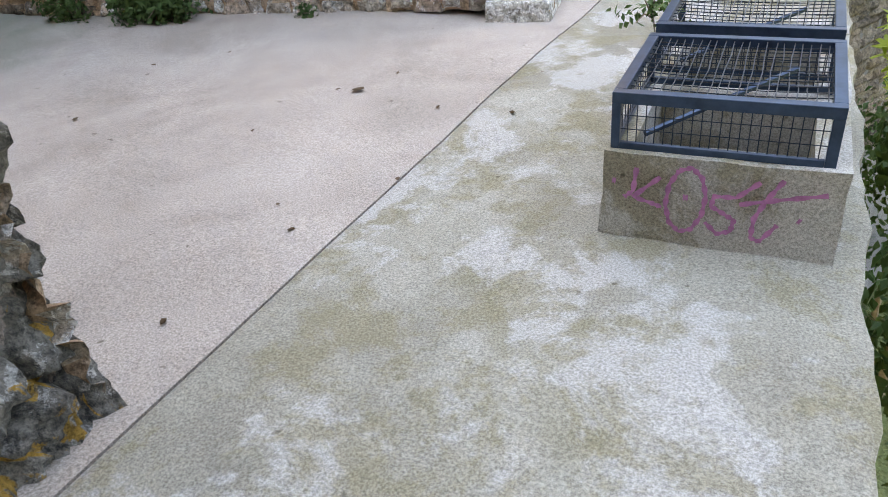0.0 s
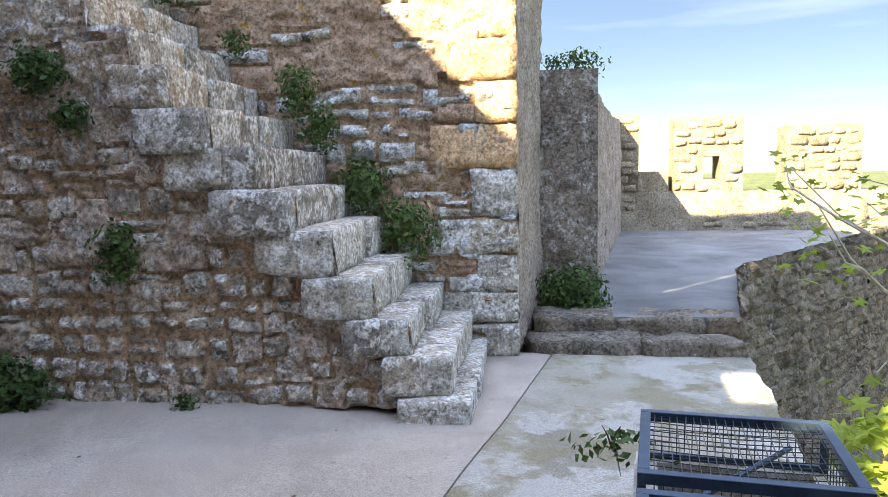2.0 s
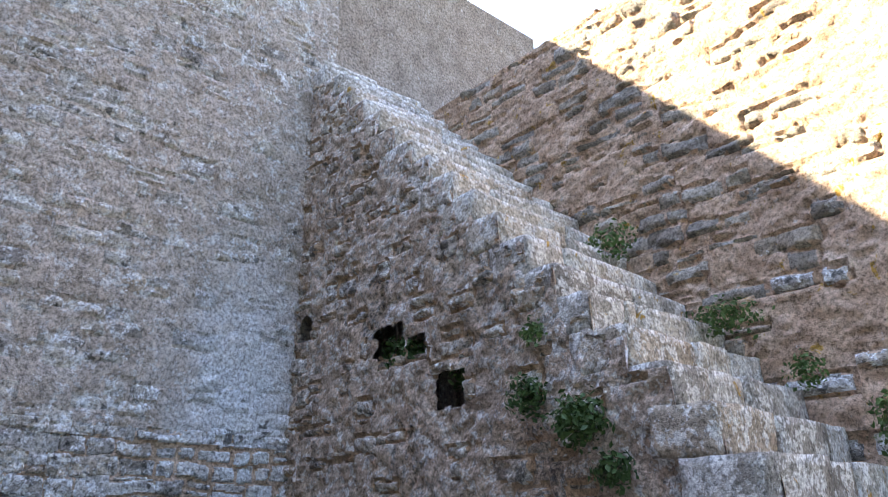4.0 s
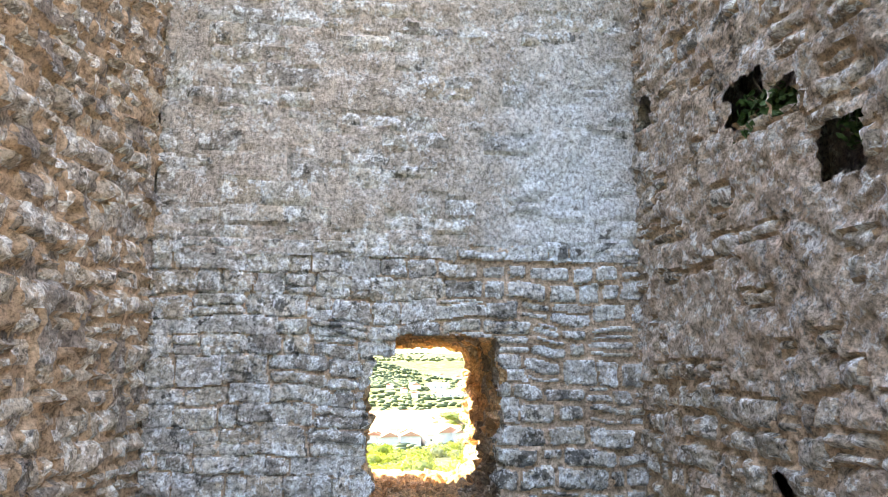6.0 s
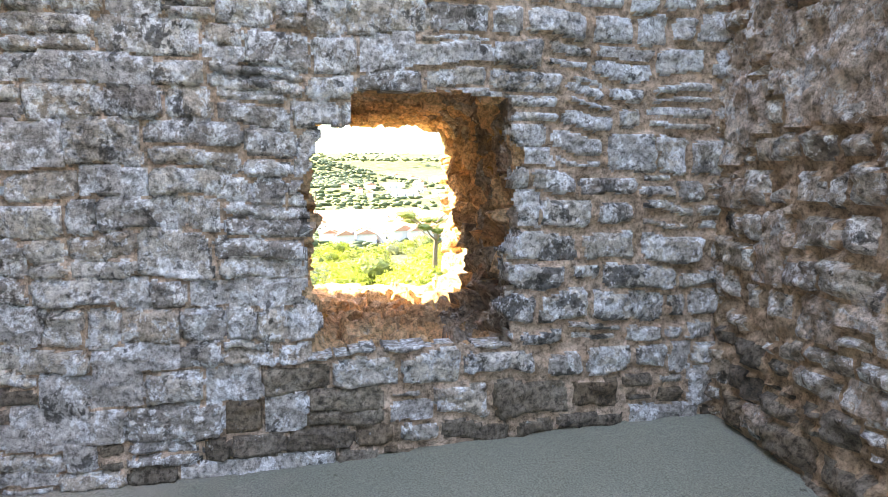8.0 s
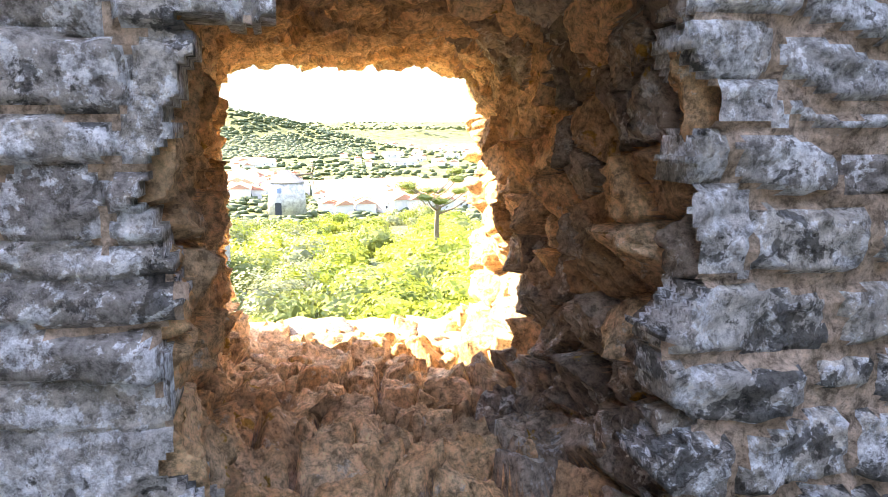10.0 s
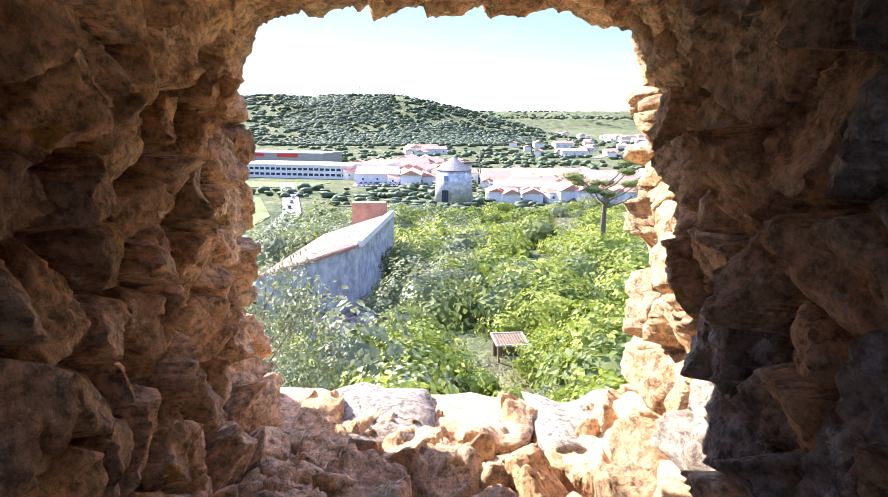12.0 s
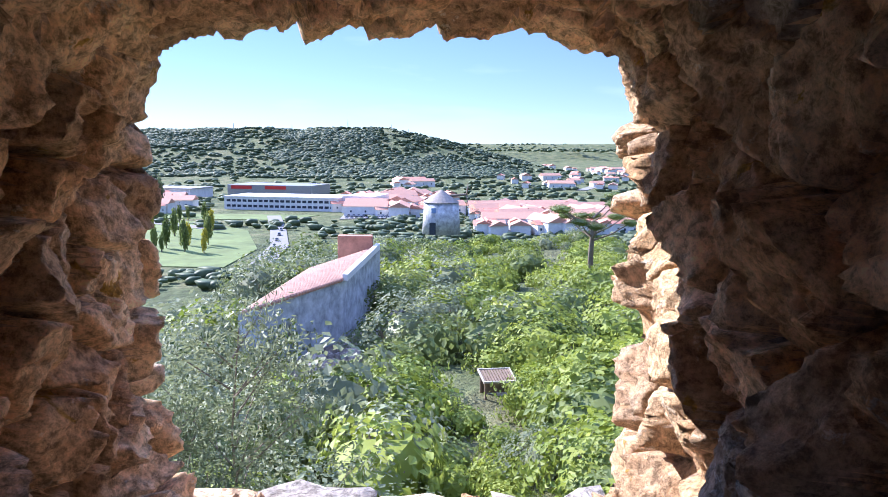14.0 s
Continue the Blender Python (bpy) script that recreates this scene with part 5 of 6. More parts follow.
for k in range(9):
    a = r.uniform(0, 6.28)
    b0 = Vector((-0.05, 0.25, 1.6 + 0.12 * k))
    p = [b0]
    d = Vector((math.cos(a) * 0.35 - 0.12, math.sin(a) * 0.35, 0.32))
    for s in range(5):
        d += Vector(r.normal(0, 0.08, 3))
        p.append(p[-1] + d * 0.75)
        if s > 1:
            q = p[-1]
            e = Vector(r.normal(0, 0.3, 3)) + d * 0.5
            part("twig", (tube(bmesh.new(), [q, q + e * 0.5, q + e + Vector((0, 0, 0.15))], 0.012, 0.005, 5), M_TWIG), fig)
            tips.append(q + e)
    part("limb", (tube(bmesh.new(), p, 0.03, 0.01, 6), M_TWIG), fig)
    tips.append(p[-1])


def fig_leaf(bm, c, s, r):
    m_ = Matrix.Translation(c) @ Euler((r.uniform(-0.7, 0.7), r.uniform(-0.7, 0.7), r.uniform(0, 6.28))).to_matrix().to_4x4()
    mid = bm.verts.new(m_ @ Vector((0, 0, 0.02 * s)))
    ring = []
    for j in range(14):
        a = j / 14 * 6.283
        rad = s * (0.62 + 0.38 * math.cos(a * 5 / 1.0) * (1 if j not in (6, 7, 8) else 0.3))
        ring.append(bm.verts.new(m_ @ Vector((math.cos(a) * rad, math.sin(a) * rad, -0.12 * s * r.rand()))))
    for j in range(14):
        bm.faces.new((mid, ring[j], ring[(j + 1) % 14]))


bm = bmesh.new()
for q in tips:
    for k in range(8):
        fig_leaf(bm, Vector(q) + Vector(r.normal(0, 0.16, 3)), r.uniform(0.05, 0.1), r)
part("leaves", (bm, M_FIG), fig)
bush = thing("fig_bush", "dense yellow-green fig shoots beside the terrace edge", "bush", pose(1.72, 5.0, -0.15))
bm = bmesh.new()
for k in range(420):
    d = Vector(r.normal(0, 1, 3)).normalized()
    fig_leaf(bm, Vector((d.x * 0.42, d.y * 0.8, d.z * 0.5)) * r.uniform(0.55, 1.0), r.uniform(0.05, 0.11), r)
part("leaves", (bm, M_FIG), bush)
part("stem", (tube(bmesh.new(), [(0, 0, -6.2), (0.1, 0, -3), (0, 0, 0.2)], 0.06, 0.02, 6), M_BARK), bush)
for k, (x, y, z, s) in enumerate(((1.25, 2.9, -0.55, 0.5), (1.05, 1.6, -0.6, 0.45), (1.5, 3.4, -0.7, 0.6), (1.1, 0.7, -0.8, 0.5), (1.9, 5.9, -1.2, 0.6))):
    b_ = thing("ivy_bush", "shaded dark ivy hanging beside the terrace edge", "bush", pose(x, y, z))
    part("foliage", leaf_mesh("foliage", 1100, s, 0.05, M_IVY, 150 + k, (0.7, 1.2, 1.0), 0.2, 0.4, 1.4, 0.6), b_)
    part("stem", (tube(bmesh.new(), [(0, 0, -6.2), (0.05, 0, -3), (0, 0, 0)], 0.05, 0.02, 6), M_BARK), b_)

# leaf litter on the floor
for k in range(16):
    x, y = r.uniform(-3.5, 0.4), r.uniform(1.2, 5.2)
    if k == 0:
        x, y = -1.62, 3.95
    s = 0.05 if k == 0 else r.uniform(0.012, 0.026)
    bm = bmesh.new()
    c = [bm.verts.new((math.cos(a) * s * (1 if a_ % 2 else 0.7), math.sin(a) * s * 0.5, 0.004 + 0.006 * r.rand())) for a_, a in enumerate(np.linspace(0, 6.283, 8, endpoint=False))]
    bm.faces.new(c)
    bmesh.ops.solidify(bm, geom=bm.faces[:], thickness=0.002)
    me = bpy.data.meshes.new("dry_leaf")
    bm.to_mesh(me); bm.free(); me.materials.append(M_RUSTY)
    ob = tagged(new("dry_leaf", me), "curled brown dry leaf lying on the concrete", "leaf", "leaf litter")
    ob.matrix_world = pose(x, y, float(floor_z(x, y)) + 0.004, 0, 0, r.uniform(0, 360))

# ---- hillside and town beyond the embrasure ----
def interp(x, pts):
    return np.interp(x, [p[0] for p in pts], [p[1] for p in pts])


def terrain(x, y):
    x, y = np.asarray(x, float), np.asarray(y, float)
    d = -x
    ridge = interp(d, [(-60, -9), (5, -7), (14, -7.2), (22, -7.6), (32, -8.8), (48, -9.6), (64, -10.2), (100, -12.6), (128, -13.6), (150, -20), (230, -45), (5000, -45)])
    left = interp(d, [(0, -9), (20, -8), (40, -9), (64, -8), (100, -10), (130, -10), (200, -10)])
    right = interp(d, [(0, 60), (40, 40), (90, 34), (140, 25), (220, 20)])
    fall = np.maximum(left - y, 0) * 0.62 + np.maximum(y - right, 0) * 0.5
    z = np.maximum(ridge - fall, -45)
    P = np.stack([x * 0.05, y * 0.05, x * 0], -1).reshape(-1, 3)
    z = z + (fbm(P, 4, 0.55, 201).reshape(x.shape) * 0.8) * (z > -44.9)
    # wooded hill, far ridge
    hx = smooth01((d - 930) / 620)
    hy = smooth01((330 - (y - (d - 1500) * 0.02)) / 480)
    bumps = fbm(np.stack([x * 0.0028, y * 0.0028, x * 0 + 2], -1).reshape(-1, 3), 5, 0.5, 202).reshape(x.shape)
    hill = 70 * hx * hy * (1 + 0.16 * bumps) + 9 * bumps * hx * hy
    farr = 78 * smooth01((d - 2900) / 900) * (1 + 0.05 * bumps)
    return z + np.maximum(hill, farr)


ang = np.concatenate([np.linspace(-math.pi, -0.62, 30), np.linspace(-0.6, 0.6, 330), np.linspace(0.62, math.pi, 30)[:-1]])
rad = np.concatenate([[0.5], np.geomspace(3, 4400, 190)])
A, R = np.meshgrid(ang, rad)
X, Y = -9.0 - R * np.cos(A), 4.0 + R * np.sin(A)
Z = terrain(X, Y)
V = np.stack([X, Y, Z], -1).reshape(-1, 3)
nr, ng = R.shape
idx = np.arange(nr * ng).reshape(nr, ng)
idx = np.concatenate([idx, idx[:, :1]], 1)
F = np.stack([idx[:-1, :-1], idx[1:, :-1], idx[1:, 1:], idx[:-1, 1:]], -1).reshape(-1, 4)
tagged(new("ground", mesh("ground", V, F, M_GROUND, True)), "scrubby hillside, plain and wooded hills", "ground", kind="structure")


def gz(x, y):
    return float(terrain(np.array([x]), np.array([y]))[0])


# scrub on the ridge
r = np.random.RandomState(11)
KINDS = {}
for nm, mat, n_, size, sq, cr in (("lentisk_bush", M_LENTISK, 2700, 0.06, (1, 1, 0.72), 0.78), ("oak_bush", M_OAK, 2600, 0.062, (1, 1, 0.85), 0.78), ("olive_bush", M_OLIVE, 2700, 0.052, (1, 1, 1.0), 0.6)):
    KINDS[nm] = [(leaf_mesh("foliage", n_, 1.0, size, mat, 60 + k, sq, 0.0, 0.74, 1.6, cr, 0.33)) for k in range(4)]
    KINDS[nm + "_far"] = [(leaf_mesh("foliage", 720, 1.0, 0.112, mat, 80 + k, sq, 0.0, 0.74, 1.4, cr, 0.33)) for k in range(3)]
LABELS = {"lentisk_bush": "rounded bright green lentisk bush on the sunny slope", "oak_bush": "dark green scrub oak bush on the slope", "olive_bush": "grey-green wild olive bush on the slope"}


bm = bmesh.new()
for k in range(4):
    a = k * 1.7
    tube(bm, [(0.05 * math.cos(a), 0.05 * math.sin(a), -1.2), (0.25 * math.cos(a), 0.25 * math.sin(a), -0.3), (0.5 * math.cos(a), 0.5 * math.sin(a), 0.35)], 0.05, 0.02, 5)
STEM = bpy.data.meshes.new("stem")
bm.to_mesh(STEM)
bm.free()
STEM.materials.append(M_BARK)


def put_bush(kind, x, y, s, near, lift=0.35):
    src = KINDS[kind if near else kind + "_far"]
    b = thing(kind, LABELS[kind], "bush", pose(x, y, gz(x, y) + s * lift, 0, 0, r.uniform(0, 360)) @ Matrix.Diagonal((s * r.uniform(0.9, 1.25), s * r.uniform(0.9, 1.25), s * r.uniform(0.8, 1.15), 1)), "scrub on the slope")
    part("foliage", src[r.randint(len(src))], b)
    part("stem", STEM, b)
    return b


for k in range(640):
    d = 13.5 + 122 * r.rand() ** 1.5
    lo, hi = 3.2 - (d - 7.5) * 0.47, 5.4 + (d - 7.5) * 0.33
    y = r.uniform(lo, hi)
    x = -d
    # keep the building, the rock cleft and the hut path clear
    if 36.5 < d < 59 and -6.2 + 0.24 * (d - 40) < y < (-2.6 + 0.36 * (d - 38) if d < 48 else 0.9):
        continue
    if 41 < d < 54 and -1.0 < y < 1.6:
        continue
    if -40.0 < x < -33.5 and abs(y - 6.3) < 2.1:
        continue
    if abs(y - 4.5) < 4.5 and abs(x + 129) < 5.5:
        continue
    side = y - (0.5 + 0.02 * d)
    u = r.rand()
    if side > 0:
        kind = "lentisk_bush" if u < 0.68 else ("oak_bush" if u < 0.88 else "olive_bush")
    else:
        kind = "olive_bush" if u < 0.42 else ("oak_bush" if u < 0.72 else "lentisk_bush")
    s = r.uniform(0.9, 2.1) * (0.85 if d < 24 else 1.1 if d < 40 else 1.25)
    if d > 105:
        s *= 0.75
    # low scrub on the line of sight to the shelter
    if -41 < x < -22 and abs(y - 4.2 - (-7.5 - x) * 0.077) < 3.0:
        s = min(s, 0.8)
    put_bush(kind, x, y, s, d < 26)
for x, y, s, kind in ((-36, 9.8, 2.0, "lentisk_bush"), (-36.2, -5.6, 2.3, "olive_bush"), (-37.6, -3.9, 1.5, "oak_bush"), (-34.5, -3.6, 1.6, "olive_bush"), (-60, -5.5, 2.6, "oak_bush"), (-58, -8, 2.8, "olive_bush"), (-64, -3.5, 2.6, "olive_bush"), (-45.5, 0.6, 1.2, "oak_bush"), (-49.5, 0.9, 1.3, "lentisk_bush"), (-33.5, 9.6, 2.0, "lentisk_bush"), (-46, 2.2, 2.6, "olive_bush"), (-50, 4.0, 2.4, "olive_bush"), (-28.6, 7.2, 1.2, "olive_bush"), (-34.6, 8.3, 1.9, "lentisk_bush"), (-36.8, 8.2, 1.2, "lentisk_bush"), (-22, 3.6, 1.5, "olive_bush"), (-42, 9, 2.4, "lentisk_bush"), (-56, 1.2, 2.2, "oak_bush"), (-72, -6.5, 3.4, "olive_bush"), (-70, -11, 3.2, "oak_bush"), (-78, -9, 3.4, "oak_bush"), (-17.5, -1.5, 1.6, "olive_bush"), (-19.5, -3.4, 1.7, "olive_bush"), (-18, 1.5, 1.4, "lentisk_bush"), (-17.5, 4.6, 1.4, "oak_bush"), (-18.5, 7.2, 1.4, "lentisk_bush")):
    put_bush(kind, x, y, s, True)

# slender olive saplings near the wall
for x, y, h in ((-18.6, 0.95, 6.9), (-17.6, 0.2, 5.6), (-20.5, -0.6, 5.4), (-17.0, 0.9, 4.6)):
    t_ = thing("olive_sapling", "thin grey-green olive sapling with feathery twigs", "tree", pose(x, y, gz(x, y)))
    bm = bmesh.new()
    tube(bm, [(0, 0, -0.3), (0.16, -0.1, h * 0.25), (0.02, 0.16, h * 0.5), (-0.08, 0.02, h * 0.75), (0.0, 0.2, h)], 0.045, 0.008, 6)
    cs = []
    for k in range(16):
        z = h * r.uniform(0.25, 0.95)
        a = r.uniform(0, 6.28)
        l_ = (h - z) * 0.35 + 0.5
        e = Vector((math.cos(a) * l_, math.sin(a) * l_, z + l_ * 0.9))
        part("branch", (tube(bmesh.new(), [(0.05, 0.1, z), e], 0.018, 0.005, 5), M_BARK), t_)
        cs += [(Vector((0.05, 0.1, z)).lerp(e, q), 0.25) for q in (0.5, 0.8, 1.0)]
    part("trunk", (bm, M_BARK), t_)
    V, F = [], []
    for c, sp in cs:
        for j in range(100):
            p = c + Vector(r.normal(0, sp, 3))
            dd = Vector(r.normal(0, 1, 3)).normalized()
            e = dd.orthogonal().normalized()
            b0 = len(V)
            V += [tuple(p - dd * 0.06), tuple(p + e * 0.022), tuple(p + dd * 0.06), tuple(p - e * 0.022)]
            F.append((b0, b0 + 1, b0 + 2, b0 + 3))
    part("crown", mesh("crown", V, F, M_OLIVE), t_)

# rock outcrop below the long building
for k in range(46):
    d = r.uniform(39, 55)
    y = -3.4 + 0.3 * (d - 40) + r.uniform(0.4, 2.6) * (1 if d < 49 else 0.6)
    s = r.uniform(0.5, 1.5)
    v_, f_ = ROCKS_LOW[k % 8]
    ob = tagged(new("rock", mesh("rock", v_, f_, M_ROCK, False)), "bare grey-pink rock outcrop on the slope", "rock", "outcrop below the building")
    ob.matrix_world = pose(-d, y, gz(-d, y) + 0.1, *r.uniform(0, 360, 3)) @ Matrix.Diagonal((s * 1.3, s, s * 1.1, 1))

# low building with a sun-bleached tile roof, running away over the slope
RA, RB, RC, RD = Vector((-40, -4.5, -5.8)), Vector((-48.5, -1.2, -5.8)), Vector((-57.5, -0.1, -5.2)), Vector((-50, -3.3, -5.5))
barn = thing("long_building", "low whitewashed ruin with a bleached pink tile roof", "building")
for p_, q_, nm in ((RA, RB, "stained whitewashed wall"), (RB, RC, ""), (RC, RD, ""), (RD, RA, "")):
    d_ = (q_ - p_).normalized()
    n_ = Vector((d_.y, -d_.x, 0)) * 0.3
    bm = bmesh.new()
    lo = [bm.verts.new(v) for v in (Vector((p_.x, p_.y, -12)) - n_, Vector((q_.x, q_.y, -12)) - n_, Vector((q_.x, q_.y, -12)), Vector((p_.x, p_.y, -12)))]
    hi = [bm.verts.new(v) for v in (p_ - n_, q_ - n_, q_, p_)]
    bm.faces.new(lo)
    bm.faces.new(hi[::-1])
    for i in range(4):
        bm.faces.new((lo[i], hi[i], hi[(i + 1) % 4], lo[(i + 1) % 4]))
    bmesh.ops.recalc_face_normals(bm, faces=bm.faces[:])
    part("wall", (bm, M_MILLW), barn, nm)
bm = bmesh.new()
up = Vector((0, 0, 0.04))
lo, hi = [bm.verts.new(v - up) for v in (RA, RB, RC, RD)], [bm.verts.new(v + up) for v in (RA, RB, RC, RD)]
bm.faces.new(lo)
bm.faces.new(hi[::-1])
for i in range(4):
    bm.faces.new((lo[i], hi[i], hi[(i + 1) % 4], lo[(i + 1) % 4]))
for k in range(34):
    f_ = (k + 0.5) / 34
    p_, q_ = RA.lerp(RB, f_), RD.lerp(RC, f_)
    part("tile_row", (tube(bmesh.new(), [p_ - (q_ - p_).normalized() * 0.2 + up, p_.lerp(q_, 0.5) + up, q_ + up], 0.11, 0.1, 7), M_TILEP), barn)
part("roof", (bm, M_TILEP), barn)
bm = bmesh.new()
w_ = Vector((0.12, 0.3, 0))
lo = [bm.verts.new(v - up) for v in (RB, RC, RC + w_, RB + w_)]
hi = [bm.verts.new(v + Vector((0, 0, 0.34))) for v in (RB, RC, RC + w_, RB + w_)]
bm.faces.new(lo)
bm.faces.new(hi[::-1])
for i in range(4):
    bm.faces.new((lo[i], hi[i], hi[(i + 1) % 4], lo[(i + 1) % 4]))
bmesh.ops.recalc_face_normals(bm, faces=bm.faces[:])
part("parapet", (bm, M_WHITE), barn, "pale mortar verge")
part("end_wall", (box_bm(-57.7, -2.6, -8, -56.9, -0.3, -4.3, 0.05), M_TILE), barn, "brick-red end wall")

# small open shelter of posts and boards
hut = thing("board_shelter", "small weathered board shelter with a slatted roof among the bushes", "shelter", pose(-37.5, 6.6, -9.5, 0, 0, 8))
for x in (-0.5, 0.5):
    for y in (-0.56, 0.56):
        part("post", (box_bm(x - 0.05, y - 0.05, -0.6, x + 0.05, y + 0.05, 1.62 - 0.1 * x, 0.008), M_WOOD), hut)
for k in range(11):
    y = -0.6 + 0.12 * k
    part("roof_slat", (box_bm(-0.64, y - 0.045, 0, 0.64, y + 0.045, 0.03), M_WOOD), hut, "", pose(0, 0, 1.65, 0, 6, 0))
for a_, b_ in (((-0.7, -0.7), (0.7, -0.64)), ((-0.7, 0.64), (0.7, 0.7)), ((0.64, -0.64), (0.7, 0.64)), ((-0.7, -0.64), (-0.64, 0.64))):
    part("roof_rim", (box_bm(*a_, -0.02, *b_, 0.06), M_TWIG), hut, "pale edge board", pose(0, 0, 1.65, 0, 6, 0))
part("back_board", (box_bm(-0.52, -0.5, 0.2, -0.48, 0.5, 1.5), M_WOOD), hut)
part("bench", (box_bm(-0.4, -0.5, 0.75, 0.1, 0.5, 0.8, 0.01), M_TWIG), hut)

# windmill
mill = thing("windmill", "old whitewashed tower windmill with a conical cap and bare sails", "windmill", pose(-128.5, 4.5, -12.1))
bm = bmesh.new()
bmesh.ops.create_cone(bm, cap_ends=True, segments=32, radius1=3.15, radius2=2.8, depth=5.1, matrix=Matrix.Translation((0, 0, 2.55)))
for f in bm.faces:
    f.smooth = len(f.verts) == 4
part("tower", (bm, M_MILLW), mill)
bm = bmesh.new()
bmesh.ops.create_cone(bm, cap_ends=True, segments=24, radius1=3.0, radius2=0.25, depth=1.9, matrix=Matrix.Translation((0, 0, 6.05)))
part("cap", (bm, M_LEAD), mill)
part("shaft", (tube(bmesh.new(), [(0, 1.0, 6.1), (0.6, 4.2, 6.4)], 0.22, 0.18, 8), M_BARK), mill)
for k in range(4):
    a = 0.6 + k * math.pi / 2
    part("sail", (tube(bmesh.new(), [(0.6, 4.0, 6.4), (0.6 + 2.2 * math.cos(a), 4.3, 6.4 + 2.2 * math.sin(a))], 0.1, 0.06, 6), M_BARK), mill)
part("door", (box_bm(2.75, -1.9, 0.1, 3.05, -0.9, 2.0), M_GLASS), mill)
mill.children[-1].matrix_basis = pose(0, 0, 0, 0, 0, -8)
part("window", (box_bm(2.62, -1.6, 3.5, 2.9, -0.9, 4.3), M_BLUE), mill)
mill.children[-1].matrix_basis = pose(0, 0, 0, 0, 0, 0)

# umbrella pine
px_, py_ = -70.5, 17.1
pine = thing("stone_pine", "open-crowned pine with bare forked limbs", "tree", pose(px_, py_, gz(px_, py_)))
hp = -3.0 - gz(px_, py_)
bm = bmesh.new()
tube(bm, [(0, 0, -0.5), (0.1, 0, hp * 0.45), (0.0, 0.15, hp * 0.8)], 0.3, 0.16, 8)
part("trunk", (bm, M_BARK), pine)
cs = []
for k in range(13):
    a = k * 2.4
    l_ = r.uniform(1.8, 3.6)
    z = hp * (0.55 + 0.3 * r.rand())
    e = Vector((math.cos(a) * l_, math.sin(a) * l_, z + l_ * 0.35 + 0.5))
    part("limb", (tube(bmesh.new(), [(0, 0.1, z), tuple(Vector((0, 0.1, z)).lerp(e, 0.5) + Vector((0, 0, -0.2))), tuple(e)], 0.1, 0.03, 6), M_BARK), pine)
    cs.append(e)
for k, e in enumerate(cs):
    me = KINDS["oak_bush_far"][k % 3]
    part("clump", me, pine, "", Matrix.Translation(e) @ Matrix.Diagonal((0.85, 0.85, 0.4, 1)))

# wooded hill: many small crowns in one piece
def crowns(name, pts, sizes, mat, label):
    V, F, b = [], [], 0
    for k, (p, s) in enumerate(zip(pts, sizes)):
        tv, tf = CROWN[k % 6]
        V.append(tv * np.array([s * 1.2, s * 1.2, s * r.uniform(0.55, 0.85)]) + np.array(p))
        F += [tuple(a + b for a in f) for f in tf]
        b += len(tv)
    return tagged(new(name, mesh(name, np.concatenate(V), F, mat, True)), label, "trees", kind="stuff")


CROWN = [rock_template(500 + k, 1, 0.9) for k in range(6)]
dd_ = r.uniform(955, 1720, 24000)
yy_ = r.uniform(-0.6, 0.12, 24000) * dd_
zz_ = terrain(-dd_, yy_)
dens = fbm(np.stack([dd_ * 0.006, yy_ * 0.006, dd_ * 0], 1), 3, 0.6, 77)
ok = (zz_ > -39) & ((dens > -0.3) | (r.rand(24000) < 0.15))
pts = list(zip(-dd_[ok], yy_[ok], zz_[ok] + 1.0))
sz = list(r.uniform(6.5, 12, len(pts)))
crowns("hill_woods", pts, sz, M_FARTREE, "dark green woods covering the hill")
pts, sz = [], []
for k in range(3200):
    d = 250 + 1250 * r.rand() ** 1.3
    y = r.uniform(-0.62, 0.55) * d
    if abs(y + 0.185 * d) < 65 and 480 < d < 760 or (280 < d < 430 and y < -60 and y > -175):
        continue
    pts.append((-d, y, gz(-d, y) + 1.5)); sz.append(r.uniform(4, 9) * (0.7 + d / 1400))
for k in range(520):
    d = r.uniform(370, 620)
    y = r.uniform(-0.1, 0.42) * d
    pts.append((-d, y, gz(-d, y) + 1.0)); sz.append(r.uniform(4, 8))
crowns("valley_trees", pts, sz, M_FARTREE, "scattered trees between the houses of the valley")
pts, sz = [], []
for k in range(700):
    d = r.uniform(3000, 3800)
    pts.append((-d, r.uniform(-0.1, 0.6) * d, gz(-d, 100) + 2)); sz.append(r.uniform(12, 26))
crowns("far_woods", pts, sz, M_FARTREE, "woods on the far ridge")

# houses with tiled roofs
def house(w, l, h, roof_mat, wall_mat):
    t_ = thing("house", "small white house with a red tile roof in the valley", "house", None, "houses of the town")
    part("wall", (box_bm(-w / 2, -l / 2, 0, w / 2, l / 2, h), wall_mat), t_)
    bm = bmesh.new()
    o = 0.5
    vs = [bm.verts.new(c) for c in ((-w / 2 - o, -l / 2 - o, h), (w / 2 + o, -l / 2 - o, h), (w / 2 + o, l / 2 + o, h), (-w / 2 - o, l / 2 + o, h), (0, -l / 2 - o, h + w * 0.24), (0, l / 2 + o, h + w * 0.24))]
    for f in ((0, 1, 4), (2, 3, 5), (1, 2, 5, 4), (3, 0, 4, 5), (3, 2, 1, 0)):
        bm.faces.new([vs[i] for i in f])
    part("roof", (bm, roof_mat), t_)
    for k in range(3):
        y = -l / 2 + l * (k + 0.5) / 3
        part("window", (box_bm(w / 2, y - 0.6, h * 0.45, w / 2 + 0.06, y + 0.6, h * 0.45 + 1.4), M_GLASS), t_)
    return t_


